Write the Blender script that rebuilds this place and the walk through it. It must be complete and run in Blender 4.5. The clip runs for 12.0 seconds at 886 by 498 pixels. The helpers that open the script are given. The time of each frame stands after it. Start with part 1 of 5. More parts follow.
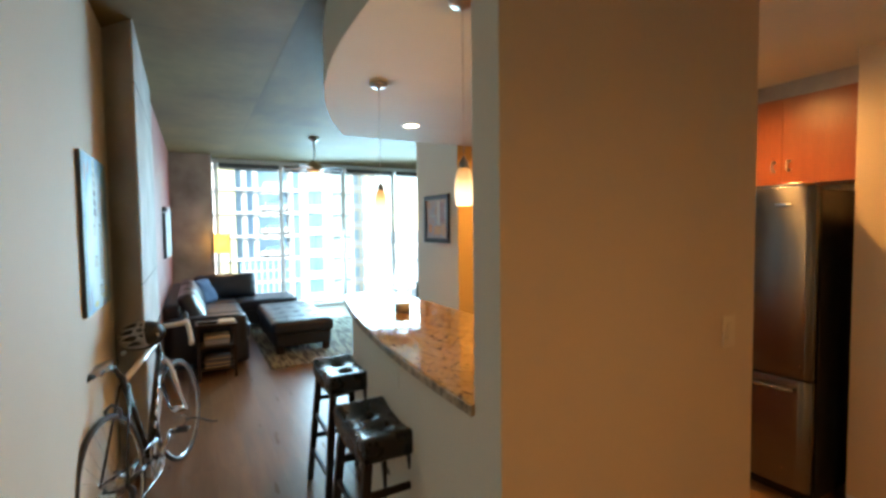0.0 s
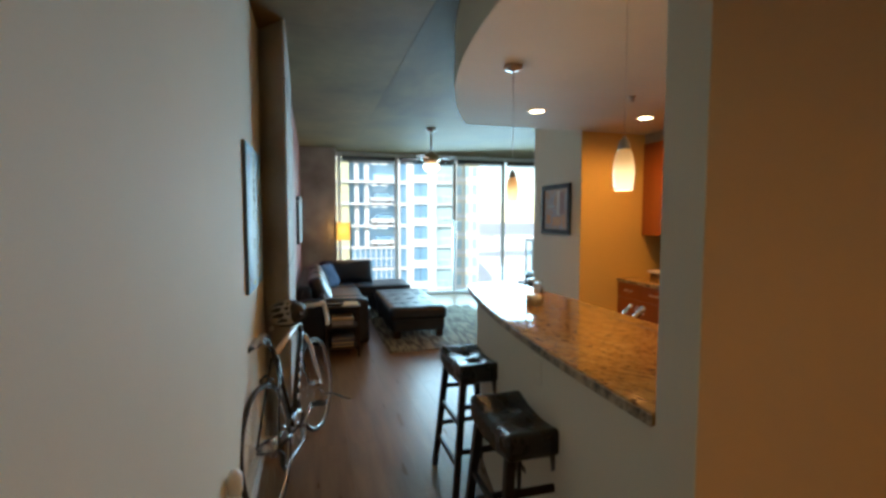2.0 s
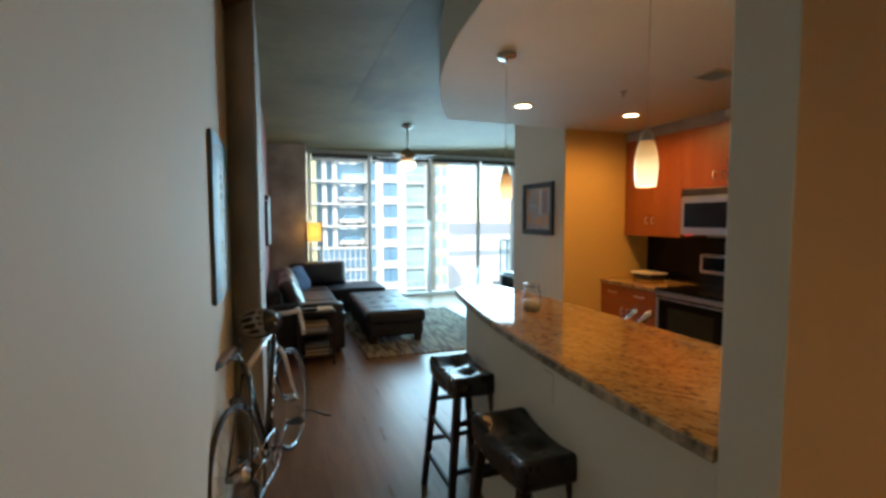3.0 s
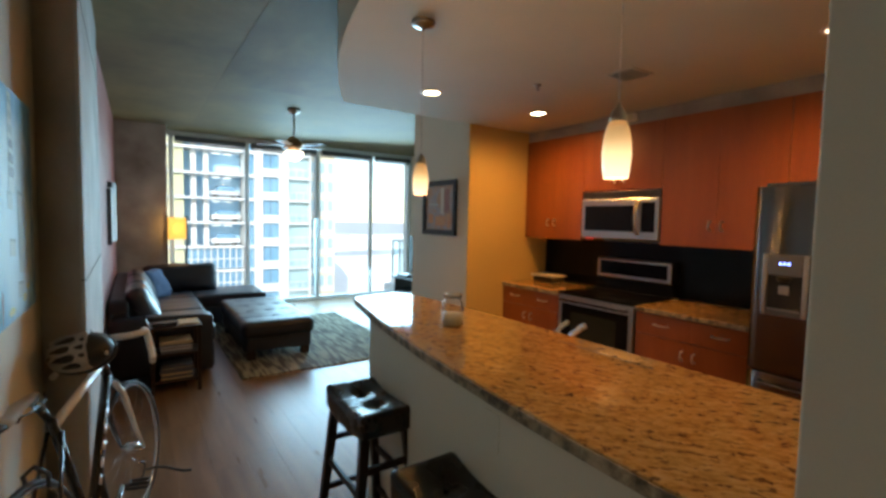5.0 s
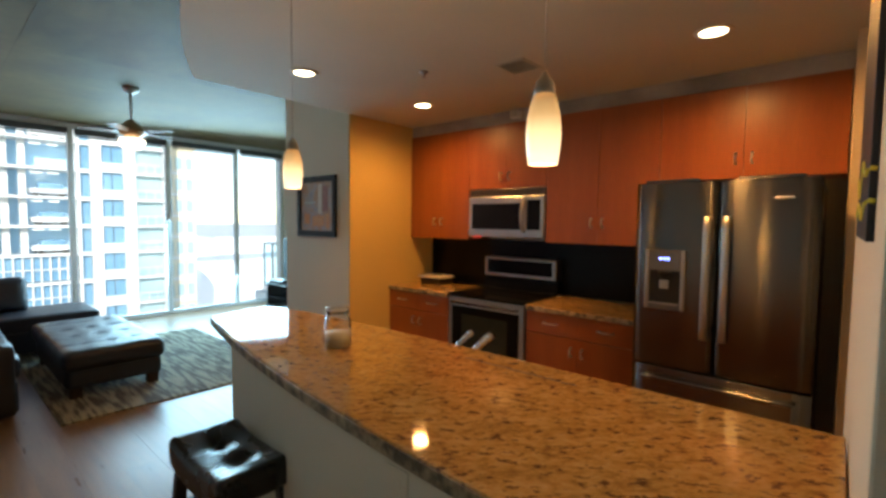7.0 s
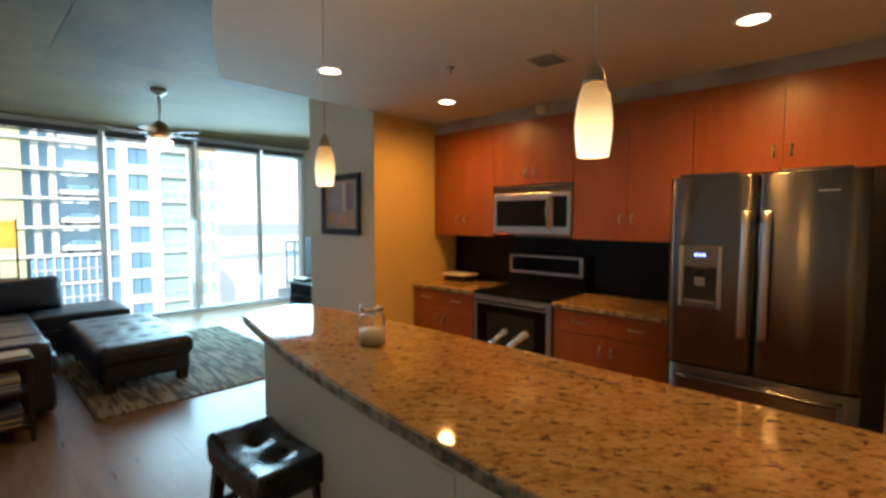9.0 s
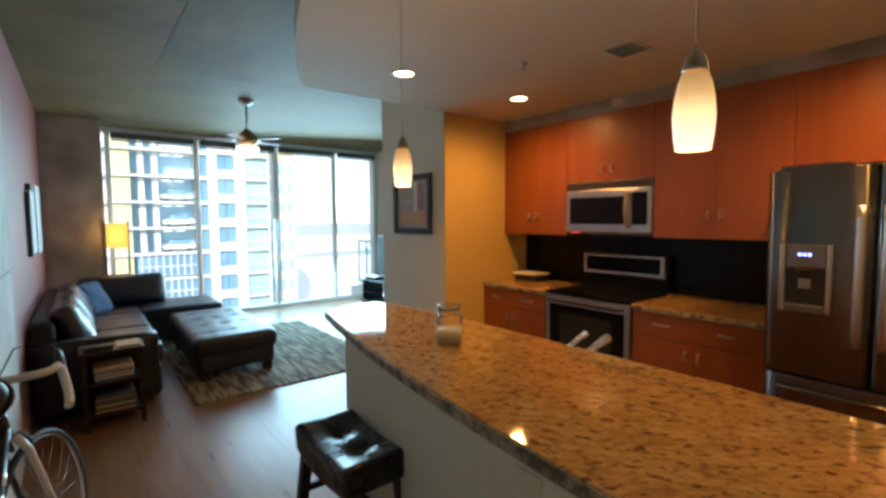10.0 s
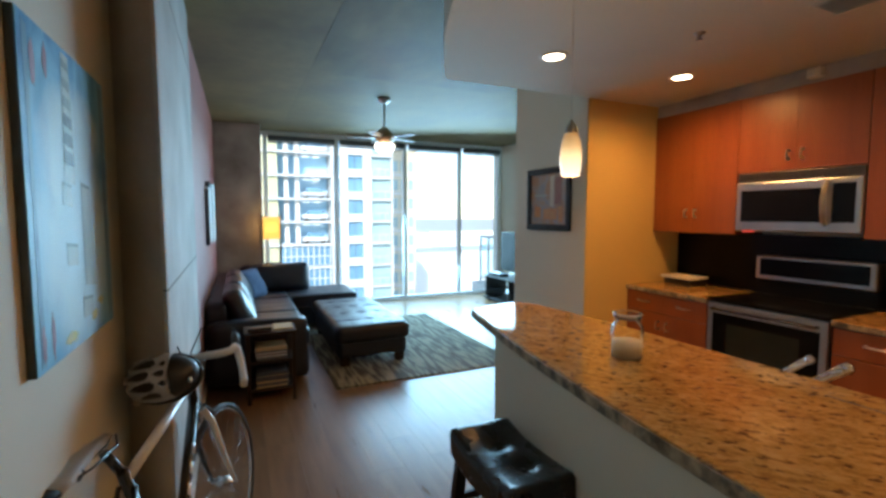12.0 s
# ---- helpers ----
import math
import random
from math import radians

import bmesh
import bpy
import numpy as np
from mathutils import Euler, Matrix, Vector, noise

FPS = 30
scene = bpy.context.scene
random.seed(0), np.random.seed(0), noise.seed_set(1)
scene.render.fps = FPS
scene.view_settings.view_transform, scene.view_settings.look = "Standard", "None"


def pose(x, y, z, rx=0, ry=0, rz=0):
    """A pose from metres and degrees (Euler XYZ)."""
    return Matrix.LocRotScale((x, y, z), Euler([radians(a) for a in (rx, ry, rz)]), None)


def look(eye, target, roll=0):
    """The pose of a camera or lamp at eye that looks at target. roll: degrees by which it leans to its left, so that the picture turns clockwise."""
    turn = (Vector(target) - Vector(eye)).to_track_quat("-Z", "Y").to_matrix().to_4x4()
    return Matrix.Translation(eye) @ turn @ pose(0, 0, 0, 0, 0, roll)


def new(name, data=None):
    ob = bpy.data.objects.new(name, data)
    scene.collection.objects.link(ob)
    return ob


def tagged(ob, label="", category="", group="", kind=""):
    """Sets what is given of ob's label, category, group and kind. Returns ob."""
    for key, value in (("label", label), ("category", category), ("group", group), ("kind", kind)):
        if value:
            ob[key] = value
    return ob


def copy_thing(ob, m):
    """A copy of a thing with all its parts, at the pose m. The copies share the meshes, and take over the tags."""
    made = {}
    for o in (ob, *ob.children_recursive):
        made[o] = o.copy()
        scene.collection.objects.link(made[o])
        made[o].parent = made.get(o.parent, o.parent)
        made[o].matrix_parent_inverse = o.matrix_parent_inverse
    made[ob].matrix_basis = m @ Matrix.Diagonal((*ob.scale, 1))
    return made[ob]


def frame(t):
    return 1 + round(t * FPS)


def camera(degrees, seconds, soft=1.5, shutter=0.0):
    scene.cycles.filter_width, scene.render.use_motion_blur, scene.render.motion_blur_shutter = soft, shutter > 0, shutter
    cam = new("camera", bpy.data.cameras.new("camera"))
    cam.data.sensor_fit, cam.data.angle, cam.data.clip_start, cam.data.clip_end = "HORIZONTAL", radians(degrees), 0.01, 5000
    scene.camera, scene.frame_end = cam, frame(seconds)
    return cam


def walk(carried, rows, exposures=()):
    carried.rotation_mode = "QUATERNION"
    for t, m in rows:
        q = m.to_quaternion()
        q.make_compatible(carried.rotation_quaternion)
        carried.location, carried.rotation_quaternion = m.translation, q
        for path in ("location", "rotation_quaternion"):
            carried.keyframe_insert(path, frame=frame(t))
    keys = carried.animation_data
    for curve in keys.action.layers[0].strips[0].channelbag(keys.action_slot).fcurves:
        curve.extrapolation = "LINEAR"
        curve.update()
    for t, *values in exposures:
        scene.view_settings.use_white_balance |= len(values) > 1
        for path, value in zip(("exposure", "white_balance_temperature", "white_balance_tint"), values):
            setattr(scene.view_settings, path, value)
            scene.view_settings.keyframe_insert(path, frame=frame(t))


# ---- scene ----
cam = camera(88.3, 12.0, soft=3.1)
PATH = [
    (0, (-0.392, 0.074, 1.569), (0.56, 1.83, 1.473), -0.7),
    (0.5, (-0.403, 0.094, 1.562), (0.41, 1.919, 1.464), -0.7),
    (1, (-0.423, 0.107, 1.555), (0.255, 1.985, 1.451), -0.6),
    (1.5, (-0.465, 0.137, 1.554), (0.101, 2.052, 1.437), -0.4),
    (2, (-0.528, 0.226, 1.55), (0.018, 2.146, 1.421), 0.0),
    (2.5, (-0.588, 0.342, 1.552), (0.009, 2.246, 1.421), -0.1),
    (4.5, (-0.501, 0.815, 1.533), (0.475, 2.556, 1.409), 0.8),
    (5, (-0.495, 0.909, 1.535), (0.618, 2.565, 1.41), 1.2),
    (5.5, (-0.482, 0.982, 1.533), (0.759, 2.546, 1.41), 1.4),
    (6, (-0.434, 1.066, 1.533), (0.9, 2.551, 1.409), 1.2),
    (6.5, (-0.359, 1.15, 1.536), (1.061, 2.553, 1.411), 0.8),
    (7, (-0.324, 1.181, 1.529), (1.181, 2.494, 1.412), 0.6),
    (7.2, (-0.321, 1.194, 1.53), (1.208, 2.479, 1.412), 0.7),
    (8.8, (-0.346, 1.236, 1.521), (1.14, 2.568, 1.396), 0.4),
    (9, (-0.347, 1.243, 1.522), (1.106, 2.612, 1.396), 0.2),
    (9.5, (-0.344, 1.266, 1.527), (1.0, 2.741, 1.399), -0.2),
    (10, (-0.372, 1.276, 1.526), (0.868, 2.84, 1.394), -0.4),
    (10.5, (-0.373, 1.28, 1.525), (0.767, 2.919, 1.392), -0.5),
    (11, (-0.429, 1.317, 1.51), (0.608, 3.022, 1.378), -0.4),
    (11.5, (-0.45, 1.385, 1.505), (0.468, 3.156, 1.366), -0.4),
    (12, (-0.439, 1.504, 1.516), (0.375, 3.325, 1.37), 0.0),
]
EXPOSURES = [(0.0, 2.08, 6450, 10), (0.5, 1.92, 6450, 10), (1.5, 1.48, 6450, 10), (2.5, 1.30, 6550, 10), (4.5, 1.18, 6350, 10), (5.5, 1.38, 6550, 10), (9.5, 1.38, 6600, 10), (10.5, 1.36, 6400, 10), (12.0, 1.34, 6000, 10)]
walk(cam, [(t, look(eye, target, roll)) for t, eye, target, roll in PATH], EXPOSURES)

# ---- world, sun and exposure ----
SUN_TURN, SUN_HEIGHT = 205.0, 25.0
world = bpy.data.worlds.new("sky")
scene.world = world
world.use_nodes = True
sky = world.node_tree.nodes.new("ShaderNodeTexSky")
sky.sky_type, sky.sun_disc = "NISHITA", False
sky.sun_elevation, sky.sun_rotation = radians(SUN_HEIGHT), radians(SUN_TURN)
sky.air_density, sky.dust_density = 1.0, 0.4
world.node_tree.links.new(sky.outputs[0], world.node_tree.nodes["Background"].inputs[0])
world.node_tree.nodes["Background"].inputs[1].default_value = 0.15

sun = new("sun", bpy.data.lights.new("sun", "SUN"))
sun.data.energy, sun.data.angle, sun.data.color = 2.3, radians(0.5), (1.0, 0.95, 0.88)
a, e = radians(SUN_TURN), radians(SUN_HEIGHT)
sun.matrix_basis = look((math.sin(a) * math.cos(e), math.cos(a) * math.cos(e), math.sin(e)), (0, 0, 0))


def lamp(name, kind, place, watts, colour, size=0.05, target=None, cone=None):
    data = bpy.data.lights.new(name, kind)
    data.energy, data.color = watts, colour
    if kind == "AREA":
        data.size = size
    else:
        data.shadow_soft_size = size
    if cone:
        data.spot_size, data.spot_blend = radians(cone), 0.9
    ob = new(name, data)
    ob.matrix_basis = look(place, target or (place[0], place[1], place[2] - 1.0))
    return ob


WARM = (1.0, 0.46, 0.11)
# The last one is unseen, added behind the camera to light the hallway.
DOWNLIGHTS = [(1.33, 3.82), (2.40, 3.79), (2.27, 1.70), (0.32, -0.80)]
PENDANTS = [(0.582, 1.683), (0.656, 2.83)]
FAN = (1.125, 6.65)
SOFFIT, CEILING = 2.476, 2.85
window_light = lamp("window_light", "AREA", (2.85, 9.10, 1.45), 122.0, (0.42, 0.77, 1.0), target=(0.9, 4.8, -0.7))
window_light.data.shape, window_light.data.size, window_light.data.size_y = "RECTANGLE", 2.7, 2.4
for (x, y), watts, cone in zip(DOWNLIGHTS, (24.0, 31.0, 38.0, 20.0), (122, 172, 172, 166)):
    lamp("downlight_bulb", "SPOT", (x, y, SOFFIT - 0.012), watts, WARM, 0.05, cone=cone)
for x, y in PENDANTS:
    lamp("pendant_bulb", "POINT", (x, y, 1.674), 1.2, WARM, 0.010)
lamp("fan_bulb", "POINT", (FAN[0], FAN[1], 2.27), 2.0, (1.0, 0.66, 0.36), 0.06)
lamp("floor_lamp_bulb", "POINT", (0.0, 8.68, 1.34), 2.0, (1.0, 0.55, 0.18), 0.05)

# ---- materials ----


def nodes_of(name):
    m = bpy.data.materials.new(name)
    m.use_nodes = True
    t = m.node_tree
    return m, t, t.nodes["Principled BSDF"], t.nodes.new, t.links.new


def surface(name, low, high, scale=3.0, stretch=(1, 1, 1), rough=0.6, metal=0.0, bump=0.05, fine=120.0, spread=0.12, vary=0.0, coat=0.0, contrast=0.25):
    """Two colours mixed by broad noise, with finer grain in colour, gloss and relief."""
    m, t, b, node, link = nodes_of(name)
    co = node("ShaderNodeTexCoord")
    mp = node("ShaderNodeMapping")
    mp.inputs["Scale"].default_value = stretch
    link(co.outputs["Object"], mp.inputs["Vector"])
    n1, n2 = node("ShaderNodeTexNoise"), node("ShaderNodeTexNoise")
    n1.inputs["Scale"].default_value, n1.inputs["Detail"].default_value = scale, 5.0
    n2.inputs["Scale"].default_value, n2.inputs["Detail"].default_value = fine, 3.0
    src = mp.outputs["Vector"]
    if vary:
        info, add = node("ShaderNodeObjectInfo"), node("ShaderNodeVectorMath")
        add.operation = "MULTIPLY_ADD"
        comb = node("ShaderNodeCombineXYZ")
        for k in range(3):
            link(info.outputs["Random"], comb.inputs[k])
        add.inputs[1].default_value = (37.0, 53.0, 71.0)
        link(comb.outputs[0], add.inputs[0])
        link(mp.outputs["Vector"], add.inputs[2])
        src = add.outputs[0]
    for n in (n1, n2):
        link(src, n.inputs["Vector"])
    ramp = node("ShaderNodeValToRGB")
    ramp.color_ramp.elements[0].position, ramp.color_ramp.elements[1].position = 0.5 - contrast, 0.5 + contrast
    ramp.color_ramp.elements[0].color, ramp.color_ramp.elements[1].color = (*low, 1), (*high, 1)
    link(n1.outputs["Fac"], ramp.inputs["Fac"])
    hsv = node("ShaderNodeHueSaturation")
    rng = node("ShaderNodeMapRange")
    rng.inputs["To Min"].default_value, rng.inputs["To Max"].default_value = 1 - spread, 1 + spread
    link(n2.outputs["Fac"], rng.inputs["Value"])
    val = rng.outputs[0]
    if vary:
        r2, mul = node("ShaderNodeMapRange"), node("ShaderNodeMath")
        r2.inputs["To Min"].default_value, r2.inputs["To Max"].default_value = 1 - vary, 1 + vary
        link(info.outputs["Random"], r2.inputs["Value"])
        mul.operation = "MULTIPLY"
        link(val, mul.inputs[0])
        link(r2.outputs[0], mul.inputs[1])
        val = mul.outputs[0]
    link(ramp.outputs["Color"], hsv.inputs["Color"])
    link(val, hsv.inputs["Value"])
    link(hsv.outputs["Color"], b.inputs["Base Color"])
    rr = node("ShaderNodeMapRange")
    rr.inputs["To Min"].default_value, rr.inputs["To Max"].default_value = max(rough - 0.07, 0.02), min(rough + 0.07, 1)
    link(n1.outputs["Fac"], rr.inputs["Value"])
    link(rr.outputs[0], b.inputs["Roughness"])
    b.inputs["Metallic"].default_value = metal
    b.inputs["Coat Weight"].default_value = coat
    if bump:
        bp = node("ShaderNodeBump")
        bp.inputs["Strength"].default_value, bp.inputs["Distance"].default_value = bump, 0.01
        link(n2.outputs["Fac"], bp.inputs["Height"])
        link(bp.outputs[0], b.inputs["Normal"])
    return m


def glow(name, colour, strength, base=(0.9, 0.85, 0.75)):
    m, t, b, node, link = nodes_of(name)
    b.inputs["Base Color"].default_value = (*base, 1)
    b.inputs["Roughness"].default_value = 0.35
    b.inputs["Emission Color"].default_value = (*colour, 1)
    b.inputs["Emission Strength"].default_value = strength
    return m


def pane(name, tint, gloss=0.06):
    m, t, b, node, link = nodes_of(name)
    t.nodes.remove(b)
    clear, shine, mix, fr = node("ShaderNodeBsdfTransparent"), node("ShaderNodeBsdfGlossy"), node("ShaderNodeMixShader"), node("ShaderNodeFresnel")
    clear.inputs[0].default_value = (*tint, 1)
    shine.inputs["Roughness"].default_value = 0.01
    fr.inputs["IOR"].default_value = 1.0 + gloss * 7
    link(fr.outputs[0], mix.inputs[0])
    link(clear.outputs[0], mix.inputs[1])
    link(shine.outputs[0], mix.inputs[2])
    link(mix.outputs[0], t.nodes["Material Output"].inputs[0])
    return m


def granite(name, grain=1.0, flake=0.125):
    m, t, b, node, link = nodes_of(name)
    co = node("ShaderNodeTexCoord")
    mp = node("ShaderNodeMapping")
    mp.vector_type = "TEXTURE"
    mp.inputs["Rotation"].default_value = (0, 0, radians(-47))
    mp.inputs["Scale"].default_value = (1.5, 0.85, 1.0)
    link(co.outputs["Object"], mp.inputs["Vector"])
    big, mid, dark = node("ShaderNodeTexNoise"), node("ShaderNodeTexNoise"), node("ShaderNodeTexNoise")
    for n, s, d, r in ((big, 15.0 * grain, 6.0, 0.7), (mid, 58.0 * grain, 5.0, 0.7), (dark, 44.0 * grain, 5.0, 0.65)):
        n.inputs["Scale"].default_value, n.inputs["Detail"].default_value, n.inputs["Roughness"].default_value = s, d, r
        link(mp.outputs["Vector"], n.inputs["Vector"])
    ramp = node("ShaderNodeValToRGB")
    el = ramp.color_ramp.elements
    el[0].position, el[0].color = 0.36, (0.22, 0.115, 0.04, 1)
    el[1].position, el[1].color = 0.66, (0.54, 0.375, 0.175, 1)
    el.new(0.50).color = (0.43, 0.265, 0.088, 1)
    add = node("ShaderNodeMix")
    add.inputs[0].default_value = 0.55
    link(big.outputs["Fac"], add.inputs[2])
    link(mid.outputs["Fac"], add.inputs[3])
    link(add.outputs[0], ramp.inputs["Fac"])
    spot = node("ShaderNodeValToRGB")
    spot.color_ramp.elements[0].position, spot.color_ramp.elements[0].color = 0.39, (1, 1, 1, 1)
    spot.color_ramp.elements[1].position, spot.color_ramp.elements[1].color = 0.45, (0, 0, 0, 1)
    link(dark.outputs["Fac"], spot.inputs["Fac"])
    mix = node("ShaderNodeMix")
    mix.data_type = "RGBA"
    link(spot.outputs["Color"], mix.inputs[0])
    link(ramp.outputs["Color"], mix.inputs[6])
    mix.inputs[7].default_value = (flake, flake * 0.55, flake * 0.29, 1)
    link(mix.outputs[2], b.inputs["Base Color"])
    b.inputs["Roughness"].default_value = 0.05
    b.inputs["Specular IOR Level"].default_value = 0.75
    return m


PAINT = surface("wall_paint", (0.625, 0.60, 0.50), (0.685, 0.66, 0.56), 1.2, rough=0.75, bump=0.06, fine=260, spread=0.03)
# Tan walls, partly tinted for the warm lamplight that falls on them.
WARM_TAN = surface("warm_tan_wall", (0.62, 0.50, 0.34), (0.68, 0.55, 0.385), 1.2, rough=0.75, bump=0.06, fine=260, spread=0.03)
GOLD = surface("gold_wall", (0.62, 0.43, 0.14), (0.68, 0.48, 0.17), 1.2, rough=0.75, bump=0.06, fine=260, spread=0.03)
RED = surface("red_paint", (0.24, 0.018, 0.016), (0.30, 0.027, 0.022), 1.5, rough=0.5, bump=0.05, fine=260, spread=0.04)
RED.node_tree.nodes["Principled BSDF"].inputs["Specular IOR Level"].default_value = 0.85
RED.node_tree.nodes["Principled BSDF"].inputs["Sheen Weight"].default_value = 0.6
RED.node_tree.nodes["Principled BSDF"].inputs["Sheen Roughness"].default_value = 0.35
SOFFIT_PAINT = surface("ceiling_paint", (0.57, 0.55, 0.45), (0.63, 0.61, 0.51), 1.5, rough=0.8, bump=0.05, fine=240, spread=0.03)
CONCRETE = surface("concrete", (0.135, 0.093, 0.031), (0.218, 0.157, 0.058), 1.1, rough=0.7, bump=0.12, fine=9, spread=0.2, contrast=0.16)
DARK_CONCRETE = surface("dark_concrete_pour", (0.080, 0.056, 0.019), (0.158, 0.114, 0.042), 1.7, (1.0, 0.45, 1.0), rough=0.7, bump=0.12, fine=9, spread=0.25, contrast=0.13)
def panelled(m, size, offset):
    """Faint tone steps and seams of the formwork boards."""
    t = m.node_tree
    b, br, mx, co = t.nodes["Principled BSDF"], t.nodes.new("ShaderNodeTexBrick"), t.nodes.new("ShaderNodeMix"), t.nodes.new("ShaderNodeTexCoord")
    br.inputs["Color1"].default_value, br.inputs["Color2"].default_value, br.inputs["Mortar"].default_value = (0.70, 0.72, 0.72, 1), (1, 1, 1, 1), (0.62, 0.62, 0.60, 1)
    br.inputs["Scale"].default_value, br.inputs["Mortar Size"].default_value, br.inputs["Mortar Smooth"].default_value = 1.0, 0.006, 1.0
    br.inputs["Brick Width"].default_value, br.inputs["Row Height"].default_value = size
    mp = t.nodes.new("ShaderNodeMapping")
    br.offset = 0.0
    mp.inputs["Location"].default_value = offset
    t.links.new(co.outputs["Object"], mp.inputs["Vector"])
    t.links.new(mp.outputs["Vector"], br.inputs["Vector"])
    mx.data_type, mx.blend_type = "RGBA", "MULTIPLY"
    mx.inputs[0].default_value = 1.0
    t.links.new(b.inputs["Base Color"].links[0].from_socket, mx.inputs[6])
    t.links.new(br.outputs["Color"], mx.inputs[7])
    t.links.new(mx.outputs[2], b.inputs["Base Color"])
    return m


panelled(CONCRETE, (2.44, 2.44), (-0.2, -5.95, 0.0))
SEAM = surface("concrete_seam", (0.16, 0.15, 0.135), (0.26, 0.245, 0.22), 14, rough=0.8, bump=0.2)
PIER = surface("pale_pier_concrete", (0.36, 0.35, 0.325), (0.60, 0.59, 0.56), 2.4, rough=0.7, bump=0.2, fine=80, spread=0.12, contrast=0.22)
COLUMN = surface("column_concrete", (0.20, 0.185, 0.165), (0.46, 0.44, 0.41), 2.4, rough=0.7, bump=0.2, fine=80, spread=0.15, contrast=0.2)
PLANK = surface("laminate", (0.135, 0.074, 0.036), (0.225, 0.134, 0.068), 5.0, (3.0, 0.35, 1.0), rough=0.3, bump=0.02, fine=60, spread=0.14, vary=0.08)
GAP = surface("plank_gap", (0.10, 0.052, 0.028), (0.13, 0.07, 0.038), 8, rough=0.5)
CHERRY = surface("cherry_wood", (0.245, 0.064, 0.0165), (0.345, 0.100, 0.026), 3.0, (2.2, 2.2, 0.25), rough=0.34, bump=0.02, fine=50, spread=0.12)
GRANITE = granite("granite")
FINE_GRANITE = granite("kitchen_granite", 2.0, 0.20)
STEEL = surface("brushed_steel", (0.17, 0.168, 0.165), (0.21, 0.207, 0.20), 2, (1, 1, 0.3), rough=0.21, metal=1.0, bump=0.2, fine=6, spread=0.02)
sb = STEEL.node_tree.nodes["Principled BSDF"]
tn = STEEL.node_tree.nodes.new("ShaderNodeTangent")
tn.direction_type, tn.axis = "RADIAL", "Z"
STEEL.node_tree.links.new(tn.outputs[0], sb.inputs["Tangent"])
sb.inputs["Anisotropic"].default_value = 1.0
sb.inputs["Anisotropic Rotation"].default_value = 0.25
STEEL2 = surface("satin_steel", (0.46, 0.445, 0.42), (0.54, 0.52, 0.49), 3, (1, 4, 1), rough=0.34, metal=1.0, bump=0.01, fine=60, spread=0.04)
PULL = surface("satin_chrome_pull", (0.80, 0.79, 0.77), (0.88, 0.87, 0.85), 6, rough=0.32, metal=1.0, bump=0)
HANDLE_STEEL = surface("handle_steel", (0.58, 0.57, 0.56), (0.66, 0.65, 0.64), 6, (1, 1, 0.2), rough=0.3, metal=1.0, bump=0)
CHROME = surface("chrome", (0.75, 0.75, 0.75), (0.82, 0.82, 0.82), 4, rough=0.12, metal=1.0, bump=0)
NICKEL = surface("brushed_nickel", (0.42, 0.40, 0.37), (0.5, 0.48, 0.45), 6, rough=0.3, metal=1.0, bump=0)
BLACK_GLOSS = surface("black_glass", (0.005, 0.005, 0.006), (0.009, 0.009, 0.010), 4, rough=0.16, bump=0)
BLACK_GLOSS.node_tree.nodes["Principled BSDF"].inputs["Specular IOR Level"].default_value = 0.13
BLACK = surface("black_plastic", (0.012, 0.012, 0.012), (0.02, 0.02, 0.02), 20, rough=0.45, bump=0.03)
LEATHER = surface("dark_leather", (0.007, 0.009, 0.016), (0.013, 0.017, 0.028), 5, rough=0.42, bump=0.12, fine=170, spread=0.2)
PLANK.node_tree.nodes["Principled BSDF"].inputs["Specular IOR Level"].default_value = 0.26
LEATHER.node_tree.nodes["Principled BSDF"].inputs["Specular IOR Level"].default_value = 0.46
GLOSSY_LEATHER = surface("worn_glossy_leather", (0.010, 0.012, 0.020), (0.018, 0.021, 0.033), 5, rough=0.3, bump=0.10, fine=120, spread=0.2)
GLOSSY_LEATHER.node_tree.nodes["Principled BSDF"].inputs["Specular IOR Level"].default_value = 0.85
STOOL_LEATHER = surface("stool_leather", (0.009, 0.008, 0.008), (0.016, 0.014, 0.013), 8, rough=0.27, bump=0.08, fine=190, spread=0.2)
STOOL_LEATHER.node_tree.nodes["Principled BSDF"].inputs["Specular IOR Level"].default_value = 0.4
DARK_WOOD = surface("espresso_wood", (0.016, 0.010, 0.008), (0.030, 0.018, 0.013), 6, (3, 3, 0.3), rough=0.38, bump=0.03)
DARK_WOOD.node_tree.nodes["Principled BSDF"].inputs["Specular IOR Level"].default_value = 0.22
WHITE_METAL = surface("window_frame_paint", (0.62, 0.65, 0.66), (0.70, 0.72, 0.73), 5, rough=0.4, bump=0.02)
WHITE = surface("white_plastic", (0.74, 0.73, 0.70), (0.82, 0.81, 0.78), 9, rough=0.4, bump=0)
SHADE_CLOTH = surface("roller_blind", (0.05, 0.055, 0.06), (0.07, 0.075, 0.08), 30, rough=0.7)
GLASS = pane("window_glass", (0.93, 0.96, 0.96), 0.06)
JAR_GLASS = pane("jar_glass", (0.985, 0.99, 0.985), 0.03)
AMBER = glow("amber_shade", (1.0, 0.50, 0.08), 0.55, (0.8, 0.5, 0.2))
BULB = glow("lamp_diffuser", (1.0, 0.78, 0.45), 9.0)


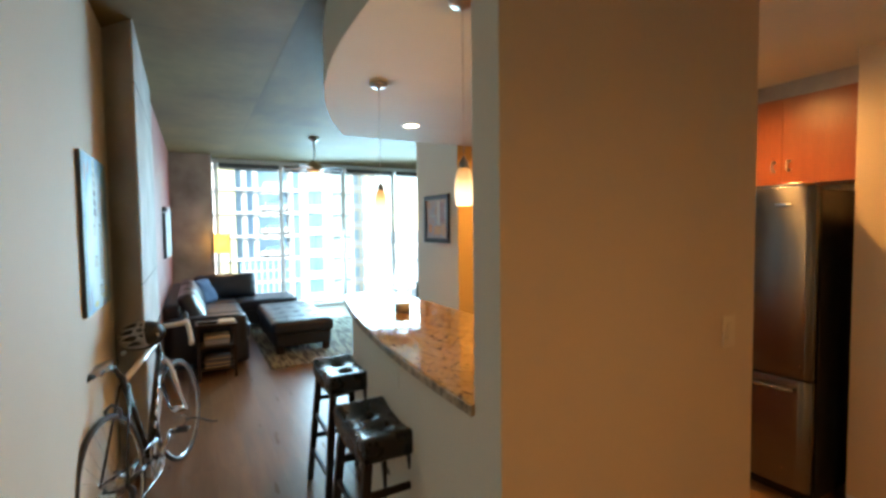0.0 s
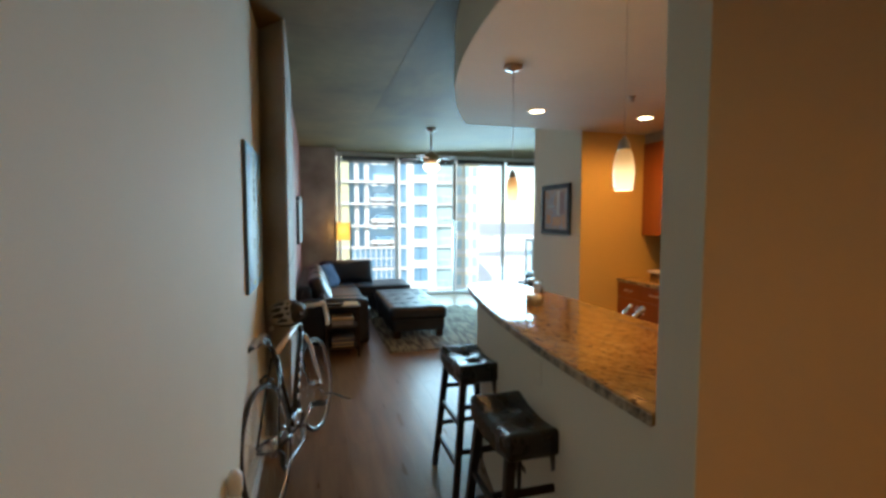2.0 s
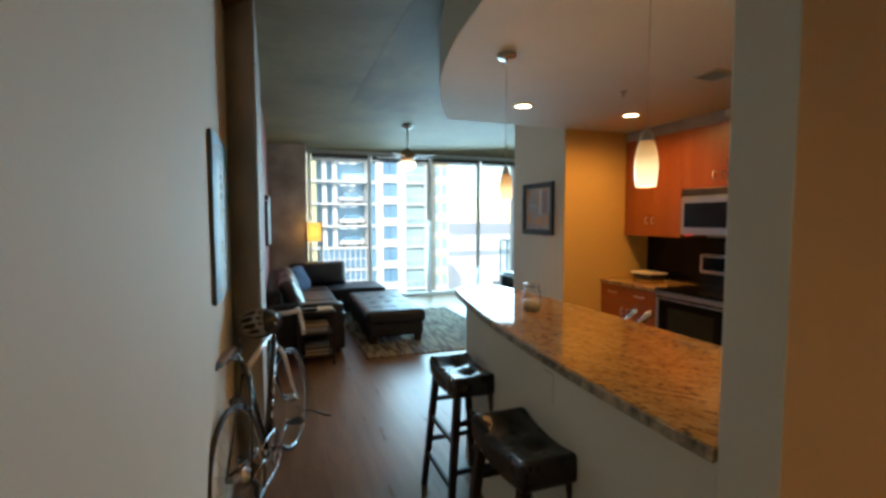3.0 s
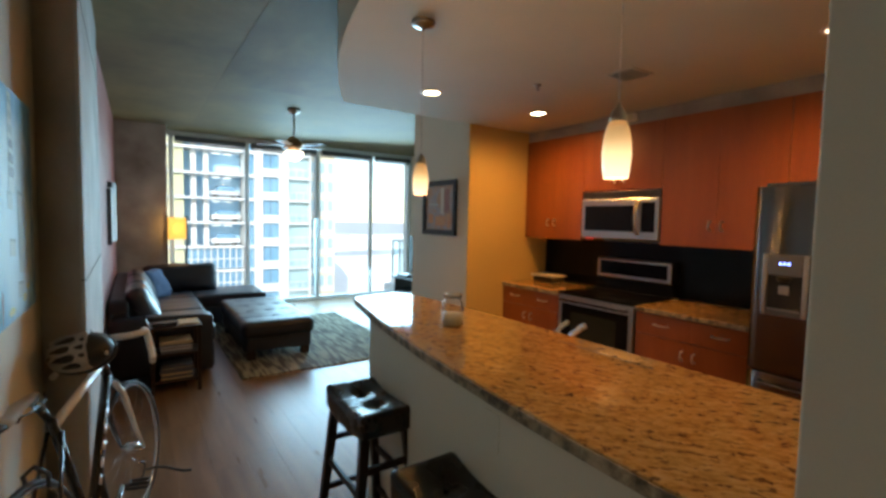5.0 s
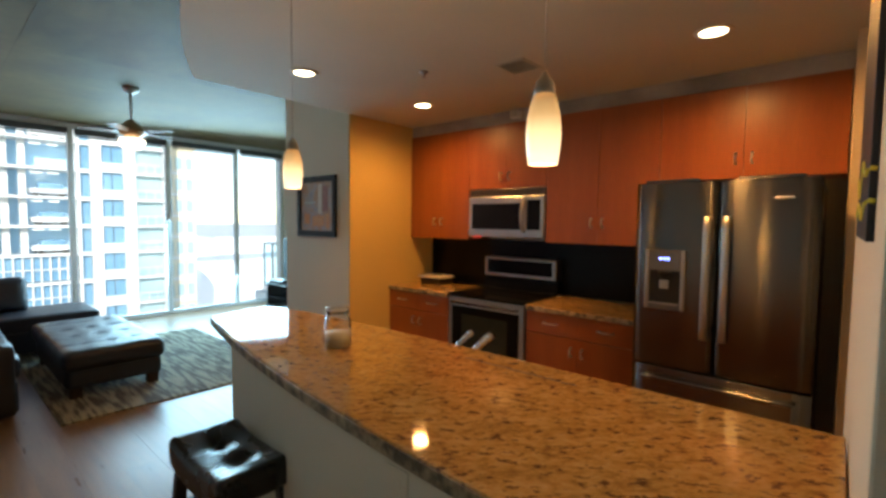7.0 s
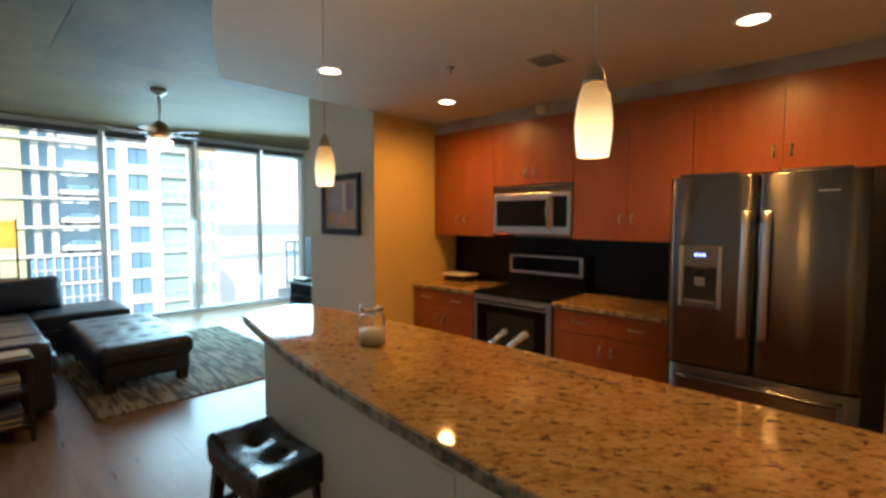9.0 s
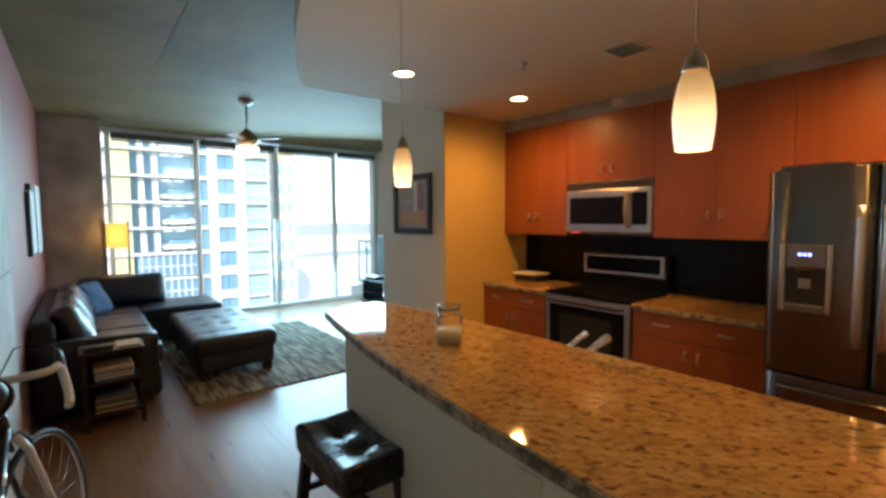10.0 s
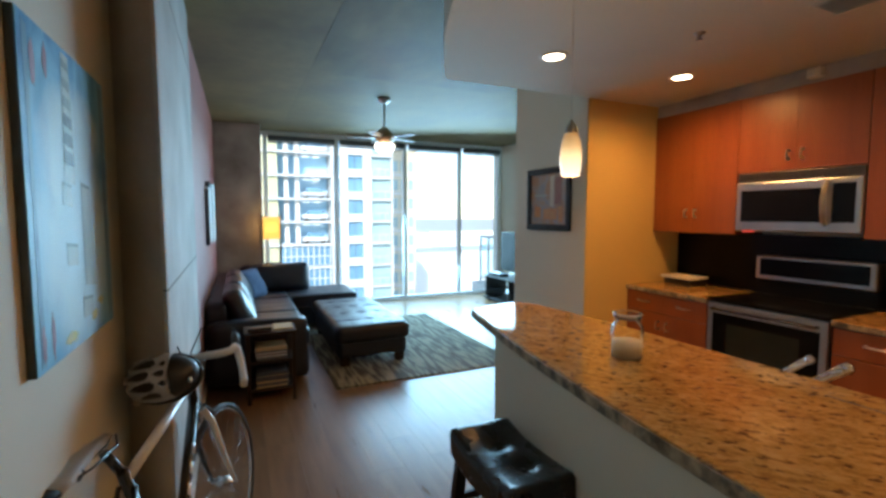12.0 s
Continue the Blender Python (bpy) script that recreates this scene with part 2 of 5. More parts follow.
# ---- mesh helpers ----
def box(bm, x0, x1, y0, y1, z0, z1, bevel=0.0, segments=2):
    m = Matrix.Translation(((x0 + x1) / 2, (y0 + y1) / 2, (z0 + z1) / 2)) @ Matrix.Diagonal((abs(x1 - x0), abs(y1 - y0), abs(z1 - z0), 1))
    vs = bmesh.ops.create_cube(bm, size=1.0, matrix=m)["verts"]
    if bevel:
        bmesh.ops.bevel(bm, geom=list({e for v in vs for e in v.link_edges}), offset=bevel, segments=segments, profile=0.5, affect="EDGES")
    return bm


def boxed(*args, **kw):
    return box(bmesh.new(), *args, **kw)


def tube(bm, points, radius, n=8, closed=False):
    pts = [Vector(p) for p in points]
    radii = radius if isinstance(radius, (list, tuple)) else [radius] * len(pts)
    rings, last = [], None
    for i, p in enumerate(pts):
        if closed:
            d = pts[(i + 1) % len(pts)] - pts[i - 1]
        else:
            d = pts[min(i + 1, len(pts) - 1)] - pts[max(i - 1, 0)]
        d.normalize()
        if last is None:
            u = d.orthogonal().normalized()
        else:
            u = (last - d * last.dot(d)).normalized()
        last, w = u, d.cross(u)
        rings.append([bm.verts.new(p + radii[i] * (math.cos(2 * math.pi * k / n) * u + math.sin(2 * math.pi * k / n) * w)) for k in range(n)])
    pairs = list(zip(rings, rings[1:])) + ([(rings[-1], rings[0])] if closed else [])
    for r0, r1 in pairs:
        for k in range(n):
            f = bm.faces.new((r0[k], r0[(k + 1) % n], r1[(k + 1) % n], r1[k]))
            f.smooth = True
    if not closed:
        bm.faces.new(rings[0][::-1])
        bm.faces.new(rings[-1])
    return bm


def tubed(points, radius, n=8, closed=False):
    return tube(bmesh.new(), points, radius, n, closed)


def lathe(bm, profile, place=(0, 0, 0), n=24, axis=None):
    """profile: (radius, height) pairs, turned about z."""
    m = Matrix.Translation(place) @ (axis or Matrix())
    rings = [[bm.verts.new(m @ Vector((r * math.cos(2 * math.pi * k / n), r * math.sin(2 * math.pi * k / n), z))) for k in range(n)] for r, z in profile]
    for r0, r1 in zip(rings, rings[1:]):
        for k in range(n):
            f = bm.faces.new((r0[k], r0[(k + 1) % n], r1[(k + 1) % n], r1[k]))
            f.smooth = True
    if profile[0][0] > 1e-4:
        bm.faces.new(rings[0][::-1])
    if profile[-1][0] > 1e-4:
        bm.faces.new(rings[-1])
    return bm


def lathed(profile, place=(0, 0, 0), n=24, axis=None):
    return lathe(bmesh.new(), profile, place, n, axis)


def prism(outline, z0, z1, bevel=0.0):
    bm = bmesh.new()
    low = [bm.verts.new((x, y, z0)) for x, y in outline]
    high = [bm.verts.new((x, y, z1)) for x, y in outline]
    n = len(outline)
    bm.faces.new(low[::-1])
    bm.faces.new(high)
    for k in range(n):
        bm.faces.new((low[k], low[(k + 1) % n], high[(k + 1) % n], high[k]))
    bmesh.ops.recalc_face_normals(bm, faces=bm.faces)
    if bevel:
        rim = [e for e in bm.edges if abs(e.verts[0].co.z - e.verts[1].co.z) < 1e-6]
        bmesh.ops.bevel(bm, geom=rim, offset=bevel, segments=2, profile=0.5, affect="EDGES")
    return bm


def pillow(x0, x1, y0, y1, z0, z1, puff=0.5, n=10, tufts=(), depth=0.02, edge=0.35, wob=0.003):
    """A soft block: rounded sides, a swollen top and tufts pressed into it."""
    bm = bmesh.new()
    bmesh.ops.create_cube(bm, size=2.0)
    bmesh.ops.subdivide_edges(bm, edges=bm.edges[:], cuts=n, use_grid_fill=True)
    c = Vector(((x0 + x1) / 2, (y0 + y1) / 2, (z0 + z1) / 2))
    h = Vector(((x1 - x0) / 2, (y1 - y0) / 2, (z1 - z0) / 2))
    r = min(h) * edge
    for v in bm.verts:
        p = Vector((v.co.x * h.x, v.co.y * h.y, v.co.z * h.z))
        q = Vector([max(-h[k] + r, min(h[k] - r, p[k])) for k in range(3)])
        d = p - q
        if d.length > 1e-9:
            p = q + d.normalized() * r
        if v.co.z > 0.9:
            p.z += puff * 0.1 * h.z * (1 - v.co.x ** 2) * (1 - v.co.y ** 2) * 4
            for tx, ty in tufts:
                g = ((v.co.x - tx) * h.x) ** 2 + ((v.co.y - ty) * h.y) ** 2
                p.z -= depth * math.exp(-g / 0.0016)
        v.co = c + p + noise.noise_vector((c + p) * 7.0) * wob + noise.noise_vector((c + p) * 19.0) * wob * 0.4
    for f in bm.faces:
        f.smooth = True
    return bm


def mesh_object(name, bm, material):
    me = bpy.data.meshes.new(name)
    bmesh.ops.recalc_face_normals(bm, faces=bm.faces)
    bm.to_mesh(me)
    bm.free()
    me.materials.append(material)
    return new(name, me)


def thing(name, label, category, base=(0, 0, 0), group="", kind=""):
    ob = new(name)
    ob.empty_display_size = 0.1
    ob.matrix_basis = Matrix.Translation(base)
    return tagged(ob, label, category, group, kind)


def part(name, bm, material, parent, label=""):
    """One mesh, modelled in world places, under a thing or under a part."""
    ob = mesh_object(name, bm, material)
    ob.parent = parent
    if parent.parent is None:
        ob.matrix_parent_inverse = parent.matrix_basis.inverted()
    return tagged(ob, label)


def solid(name, bm, material, label, category, group="", kind=""):
    return tagged(mesh_object(name, bm, material), label, category, group, kind)


def structure(name, bm, material, label="", category="wall"):
    return solid(name, bm, material, label or name.replace("_", " "), category, kind="structure")


# ---- the shell ----
def bow(y):
    """The curved line that the bar and the dropped ceiling share."""
    return 0.28 + 0.0643 * max(y - 1.2, 0.0) ** 1.9


LEFT, REDX, BACK, RIGHT, WINY = -0.87, -0.74, 3.31, 4.30, 9.35
structure("wall_west", boxed(LEFT - 0.15, LEFT, -1.6, 3.68, 0, CEILING), PAINT, "cream painted plaster wall of the hallway")
pier = structure("column_west", prism([(LEFT - 0.15, 3.681), (LEFT, 3.681), (-0.705, 3.462), (-0.690, 3.450), (-0.686, 3.466), (-0.715, 5.10), (LEFT - 0.15, 5.10)], 0, CEILING), PIER, "bare grey concrete pier in the wall", "column")
for z, depth in ((1.235, 0.004), (2.47, 0.004)):
    part("pour_seam", prism([(-0.703, 3.4585), (-0.6885, 3.4485), (-0.684, 3.466), (-0.7135, 5.09), (-0.7175, 5.09), (-0.695, 3.47)], z, z + 0.007), SEAM, pier)
structure("wall_red", boxed(REDX - 0.15, REDX, 5.102, 9.6, 0, CEILING), RED, "dark red painted accent wall behind the sofa")
structure("column_corner", boxed(REDX, -0.11, 8.80, 9.45, 0, CEILING, bevel=0.012), COLUMN, "bare grey concrete corner column by the window", "column")
structure("wall_south", boxed(LEFT, 2.68, -1.75, -1.6, 0, CEILING), PAINT, "cream painted wall closing the hallway")
block = structure("wall_block", boxed(0.285, 1.455, 1.02, 1.150, 0, SOFFIT, bevel=0.004), PAINT, "wall stub at the end of the bar, tan on its broad faces")
# On the north face the tan puts warm lamplight into the colour.
block.data.materials.append(WARM_TAN)
for p in block.data.polygons:
    p.material_index = 1 if abs(p.normal.y) > 0.9 else 0
structure("wall_alcove", boxed(2.68, BACK + 0.15, -1.6, 1.165, 0, SOFFIT, bevel=0.004), WARM_TAN, "tan wall beside the refrigerator alcove")
structure("wall_kitchen", boxed(BACK, BACK + 0.15, 1.165, 4.5, 0, SOFFIT), PAINT, "cream painted kitchen wall")
structure("wall_closet", boxed(2.2, RIGHT, 4.5, 5.56, 0, CEILING, bevel=0.004), PAINT, "cream painted closet block between kitchen and living room")
# Thin skin, more golden than the other walls.
structure("wall_kitchen_end", boxed(2.203, BACK - 0.001, 4.490, 4.4995, 0, SOFFIT - 0.002), GOLD, "warm tan end wall of the kitchen")
structure("wall_east", boxed(RIGHT, RIGHT + 0.15, 5.56, 9.6, 0, CEILING), PAINT, "cream painted living room wall")
structure("ceiling", boxed(LEFT - 0.2, RIGHT + 0.3, -1.8, 9.62, CEILING, CEILING + 0.2), CONCRETE, "bare grey concrete ceiling", "ceiling")
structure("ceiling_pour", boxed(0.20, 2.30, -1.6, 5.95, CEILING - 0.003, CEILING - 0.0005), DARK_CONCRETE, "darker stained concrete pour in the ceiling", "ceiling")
edge = [(0.25 + 0.108 * max(y - 2.0, 0.0) ** 2, y) for y in np.linspace(-1.6, 4.5, 60)]
structure("ceiling_dropped", prism([(BACK, -1.6)] + [(float(x), float(y)) for x, y in edge] + [(BACK, 4.5)], SOFFIT, CEILING - 0.004), SOFFIT_PAINT, "dropped plaster ceiling with a curved edge over bar and kitchen", "ceiling")
structure("bulkhead", boxed(2.985, BACK, 1.168, 4.488, 2.372, SOFFIT - 0.003), COLUMN, "bare grey bulkhead above the wall cabinets", "bulkhead")
structure("subfloor", boxed(LEFT - 0.2, RIGHT + 0.3, -1.8, 9.6, -0.25, -0.006), GAP, "dark underlay below the laminate", "floor")

# window wall
win = structure("window_wall", boxed(-0.11, RIGHT, WINY - 0.06, WINY + 0.06, 2.775, CEILING), WHITE_METAL, "painted steel header above the window wall", "window wall")
MULLIONS = [-0.03, 1.09, 2.31, 3.40, 4.27]
for k, x in enumerate(MULLIONS):
    part("mullion", boxed(x - 0.03, x + 0.03, WINY - 0.05, WINY + 0.05, 0.06, 2.775, bevel=0.004), WHITE_METAL, win)
part("sill_rail", boxed(-0.11, RIGHT, WINY - 0.06, WINY + 0.06, -0.006, 0.06, bevel=0.004), WHITE_METAL, win)
for k, (x0, x1) in enumerate(zip(MULLIONS, MULLIONS[1:])):
    g = part("pane", boxed(x0 + 0.03, x1 - 0.03, WINY - 0.004, WINY + 0.004, 0.06, 2.775), GLASS, win)
    g.visible_shadow = False
    w = thing("roller_blind", "dark roller blind rolled up under the window head", "blind", (x0, WINY - 0.09, 2.7), "roller blinds")
    part("cassette", boxed(x0 + 0.04, x1 - 0.04, WINY - 0.14, WINY - 0.062, 2.69, 2.772, bevel=0.01), SHADE_CLOTH, w)
    part("hem_bar", tubed([(x0 + 0.05, WINY - 0.10, 2.668), (x1 - 0.05, WINY - 0.10, 2.668)], 0.012), SHADE_CLOTH, w)

# bar
front = [(float(bow(y)), float(y)) for y in np.linspace(1.153, 3.43, 40)]
counter = thing("bar_worktop", "polished tan and brown speckled granite bar top", "worktop", (0.65, 2.3, 1.03))
part("slab", prism(front + [(0.70, 3.475), (0.82, 3.50), (0.89, 3.49), (0.93, 3.42), (0.965, 3.2), (0.99, 2.8), (1.0, 2.4), (1.0, 1.153)], 1.03, 1.067, 0.006), GRANITE, counter)
part("sink_slot", boxed(0.886, 0.892, 1.73, 2.13, 1.0672, 1.0682), BLACK, counter, "dark joint in the granite")
EDGE = surface("rough_granite_edge", (0.09, 0.075, 0.05), (0.46, 0.37, 0.24), 22, rough=0.4, bump=0.6, fine=90, spread=0.25, contrast=0.12)
rim_out = [(x - 0.004, y) for x, y in front]
part("rough_edge", prism(rim_out + [(x + 0.002, y) for x, y in front[::-1]], 1.0305, 1.0615, 0.0015), EDGE, counter, "rough chiselled granite edge")
base = thing("bar_base", "cream painted curved half wall below the bar", "half wall", (0.7, 2.2, 0), kind="structure")
inner = [(float(bow(y)) + 0.045, float(y)) for y in np.linspace(1.153, 3.19, 36)]
part("half_wall", prism(inner + [(0.97, 3.19), (0.97, 1.153)], 0, 1.0295), PAINT, base)

# ---- kitchen ----
def bar_pull(place, horizontal, parent, length=0.10):
    x, y, z = place
    d = Vector((0, 1, 0)) if horizontal else Vector((0, 0, 1))
    c = Vector(place)
    pts = [c - d * length / 2, c - d * length / 2 + Vector((-0.024, 0, 0)), c - d * length * 0.2 + Vector((-0.030, 0, 0)), c + d * length * 0.2 + Vector((-0.030, 0, 0)), c + d * length / 2 + Vector((-0.024, 0, 0)), c + d * length / 2]
    return part("handle", tubed(pts, [0.007, 0.0055, 0.0048, 0.0048, 0.0055, 0.007], 10), PULL, parent, "small arched chrome pull")


def door_panel(name, x, y0, y1, z0, z1, parent):
    g = 0.0009
    return part(name, boxed(x - 0.019, x, y0 + g, y1 - g, z0 + g, z1 - g, bevel=0.0012), CHERRY, parent)


def wall_cabinet(y0, y1, z0, z1, x=2.99, pull=0.16):
    c = thing("wall_cabinet", "cherry veneer wall cabinet with two flat doors", "cabinet", ((x + BACK) / 2, (y0 + y1) / 2, z0), "wall cabinets")
    part("body", boxed(x, BACK - 0.003, y0, y1, z0, z1), CHERRY, c)
    m = (y0 + y1) / 2
    for a0, a1, hy in ((y0, m, m - 0.042), (m, y1, m + 0.042)):
        d = door_panel("door", x - 0.001, a0, a1, z0, z1, c)
        bar_pull((x - 0.02, hy, z0 + pull), False, d, 0.058)
    return c


wall_cabinet(3.745, 4.487, 1.375, 2.37)
wall_cabinet(2.97, 3.743, 1.825, 2.37, pull=0.10)
wall_cabinet(2.125, 2.968, 1.375, 2.37)
wall_cabinet(1.172, 2.122, 1.815, 2.37, pull=0.12)


def base_cabinet(y0, y1, x=2.70):
    c = thing("base_cabinet", "cherry veneer base cabinet with drawers over doors", "cabinet", ((x + BACK) / 2, (y0 + y1) / 2, 0), "base cabinets")
    part("body", boxed(x, BACK - 0.003, y0, y1, 0.10, 0.876), CHERRY, c)
    part("plinth", boxed(x + 0.06, BACK - 0.003, y0, y1, 0, 0.0995), BLACK, c)
    m = (y0 + y1) / 2
    for a0, a1, s in ((y0, m, -1), (m, y1, 1)):
        d = door_panel("drawer", x - 0.001, a0, a1, 0.715, 0.872, c)
        bar_pull((x - 0.02, (a0 + a1) / 2, 0.80), True, d)
        d = door_panel("door", x - 0.001, a0, a1, 0.105, 0.712, c)
        bar_pull((x - 0.02, m + s * 0.042, 0.62), False, d, 0.058)
    return c


base_cabinet(3.735, 4.487)
base_cabinet(2.135, 2.955)
for y0, y1 in ((3.728, 4.488), (2.125, 2.962)):
    w = thing("kitchen_worktop", "polished tan granite kitchen worktop", "worktop", (3.0, (y0 + y1) / 2, 0.877), "kitchen worktops")
    part("slab", boxed(2.67, BACK - 0.003, y0, y1, 0.877, 0.914, bevel=0.004), FINE_GRANITE, w)
    part("rough_edge", boxed(2.664, 2.6705, y0 + 0.001, y1 - 0.001, 0.879, 0.911, bevel=0.002), EDGE, w, "pale rough granite edge")
structure("backsplash", boxed(BACK - 0.014, BACK - 0.002, 2.125, 4.488, 0.916, 1.373), BLACK_GLOSS, "glossy black backsplash panel", "backsplash")

# range
r = thing("range", "stainless steel electric range with black glass top", "range", (2.98, 3.345, 0), "")
y0, y1 = 2.966, 3.724
part("body", boxed(2.70, BACK - 0.016, y0, y1, 0.05, 0.905), BLACK, r)
part("cooktop", boxed(2.665, 3.20, y0, y1, 0.906, 0.924, bevel=0.004), BLACK_GLOSS, r)
ov = part("oven_door", boxed(2.668, 2.699, y0 + 0.004, y1 - 0.004, 0.27, 0.895, bevel=0.005), STEEL2, r)
part("oven_window", boxed(2.664, 2.669, y0 + 0.045, y1 - 0.045, 0.31, 0.825, bevel=0.002), BLACK_GLOSS, ov)
part("inner_window", boxed(2.6625, 2.6645, y0 + 0.15, y1 - 0.15, 0.40, 0.76, bevel=0.0008), surface("oven_glass", (0.018, 0.022, 0.018), (0.028, 0.032, 0.026), 5, rough=0.2, bump=0), ov)
part("oven_handle", tubed([(2.668, y0 + 0.06, 0.855), (2.63, y0 + 0.06, 0.855), (2.622, y0 + 0.14, 0.857), (2.622, y1 - 0.14, 0.857), (2.63, y1 - 0.06, 0.855), (2.668, y1 - 0.06, 0.855)], 0.011, 10), STEEL, ov)
part("drawer", boxed(2.672, 2.699, y0 + 0.004, y1 - 0.004, 0.07, 0.262, bevel=0.005), STEEL2, r)
part("backguard", boxed(3.20, BACK - 0.016, y0 + 0.002, y1 - 0.002, 0.924, 1.03), BLACK_GLOSS, r)
bm = boxed(3.185, BACK - 0.016, y0 + 0.01, y1 - 0.01, 1.035, 1.215, bevel=0.012)
pn = part("control_panel", bm, STEEL2, r)
part("display", boxed(3.181, 3.187, y0 + 0.045, y1 - 0.045, 1.068, 1.195, bevel=0.002), BLACK_GLOSS, pn)

# microwave
m = thing("microwave", "stainless steel over-the-range microwave with black window", "microwave", (3.1, 3.355, 1.40))
y0, y1, z0, z1 = 2.975, 3.738, 1.402, 1.82
part("body", boxed(3.0, BACK - 0.004, y0, y1, z0, z1), BLACK, m)
part("grille", boxed(2.972, 3.0, y0, y1, z1 - 0.062, z1, bevel=0.004), surface("dark_steel", (0.10, 0.095, 0.09), (0.14, 0.13, 0.12), 4, rough=0.45, metal=1.0, bump=0), m)
for k in range(3):
    part("grille_slot", boxed(2.970, 2.973, y0 + 0.02, y1 - 0.02, z1 - 0.05 + k * 0.014, z1 - 0.043 + k * 0.014), BLACK, m)
d = part("door", boxed(2.955, 3.0, y0, y1, z0, z1 - 0.064, bevel=0.012), STEEL2, m)
part("window", boxed(2.952, 2.957, y0 + 0.215, y1 - 0.04, z0 + 0.07, z1 - 0.125, bevel=0.002), BLACK_GLOSS, d)
part("keypad", boxed(2.952, 2.957, y0 + 0.035, y0 + 0.155, z0 + 0.07, z1 - 0.10, bevel=0.002), BLACK_GLOSS, m)
part("door_handle", tubed([(2.956, y0 + 0.185, z0 + 0.05), (2.925, y0 + 0.185, z0 + 0.08), (2.912, y0 + 0.185, z0 + 0.17), (2.912, y0 + 0.185, z0 + 0.22), (2.925, y0 + 0.185, z0 + 0.30), (2.956, y0 + 0.185, z0 + 0.33)], [0.012, 0.014, 0.016, 0.016, 0.014, 0.012], 10), STEEL2, d)
part("clock_light", boxed(2.950, 2.958, 3.60, 3.68, z0 - 0.004, z0 + 0.004), glow("red_led", (1.0, 0.10, 0.06), 0.35, (0.3, 0.02, 0.02)), m, "small glowing red light")

# refrigerator
f = thing("refrigerator", "stainless steel french door refrigerator with ice dispenser", "refrigerator", (2.9, 1.69, 0))
y0, y1, xf = 1.252, 2.098, 2.475
ym = 1.680
part("body", boxed(xf + 0.075, BACK - 0.01, y0 + 0.004, y1 - 0.004, 0.03, 1.75, bevel=0.006), BLACK, f)


def bowed_door(name, ya, yb, za, zb, bulge=0.009):
    bm = bmesh.new()
    n = 10
    outline = [(xf + 0.072, ya), (xf + 0.072, yb)]
    outline += [(xf - bulge * (1 - (2 * k / n - 1) ** 2) + (0.003 if k in (0, n) else 0), yb + (ya - yb) * k / n) for k in range(n + 1)]
    d = part(name, prism(outline, za, zb, 0.004), STEEL, f)
    for p in d.data.polygons:
        p.use_smooth = abs(p.normal.z) < 0.5
    return d


def bowed_bar(y, za, zb, w=0.019, n=10):
    """A flat upright bar, gently bowed away from the door and rounded at its front."""
    bm, rings = bmesh.new(), []
    for k in range(n + 1):
        q = 2 * k / n - 1
        x = xf - 0.028 - 0.012 * (1 - q * q)
        ring = [(0.010, -w), (0.002, -w), (-0.007, -w * 0.55), (-0.009, 0.0), (-0.007, w * 0.55), (0.002, w), (0.010, w)]
        rings.append([bm.verts.new((x + a, y + b, za + (zb - za) * k / n)) for a, b in ring])
    for r0, r1 in zip(rings, rings[1:]):
        for j in range(7):
            bm.faces.new((r0[j], r0[(j + 1) % 7], r1[(j + 1) % 7], r1[j])).smooth = j < 6
    bm.faces.new(rings[0][::-1])
    bm.faces.new(rings[-1])
    return bm


left = bowed_door("door", ym + 0.002, y1, 0.715, 1.765)
right = bowed_door("door", y0, ym - 0.002, 0.715, 1.765)
low = bowed_door("freezer_drawer", y0, y1, 0.09, 0.705)
for d, y in ((left, ym + 0.045), (right, ym - 0.045)):
    h = part("door_handle", bowed_bar(y, 0.905, 1.575), HANDLE_STEEL, d, "broad bowed steel handle")
    for z in (0.95, 1.53):
        part("handle_post", boxed(xf - 0.030, xf + 0.004, y - 0.010, y + 0.010, z - 0.014, z + 0.014, bevel=0.003), STEEL, h)
part("drawer_handle", tubed([(xf, y1 - 0.07, 0.655), (xf - 0.05, y1 - 0.08, 0.655), (xf - 0.06, y1 - 0.16, 0.655), (xf - 0.06, y0 + 0.16, 0.655), (xf - 0.05, y0 + 0.08, 0.655), (xf, y0 + 0.07, 0.655)], 0.011, 12), STEEL, low)
part("hinge_cover", boxed(xf + 0.02, xf + 0.16, ym - 0.36, ym - 0.08, 1.7655, 1.785, bevel=0.004), STEEL, f)
part("hinge_cover", boxed(xf + 0.02, xf + 0.16, ym + 0.10, ym + 0.38, 1.7655, 1.785, bevel=0.004), STEEL, f)
DIM = surface("dim_steel", (0.20, 0.195, 0.19), (0.25, 0.245, 0.24), 5, rough=0.4, metal=1.0, bump=0)
DY0, DY1, DZ0, DZ1 = 1.822, 2.036, 1.045, 1.385
fx = xf - 0.012
dp = part("dispenser", boxed(fx - 0.004, fx + 0.03, DY0, DY1, DZ0, DZ1, bevel=0.006), DIM, left, "steel ice and water dispenser")
for a, b in ((DY0, DY0 + 0.024), (DY1 - 0.024, DY1)):
    part("dispenser_side", boxed(fx - 0.020, fx - 0.0045, a, b, DZ0, DZ1, bevel=0.006), STEEL2, dp)
part("control_strip", boxed(fx - 0.019, fx - 0.0045, DY0 + 0.025, DY1 - 0.025, 1.268, DZ1 - 0.002, bevel=0.006), DIM, dp)
part("chin", boxed(fx - 0.019, fx - 0.0045, DY0 + 0.025, DY1 - 0.025, DZ0, DZ0 + 0.028, bevel=0.006), DIM, dp)
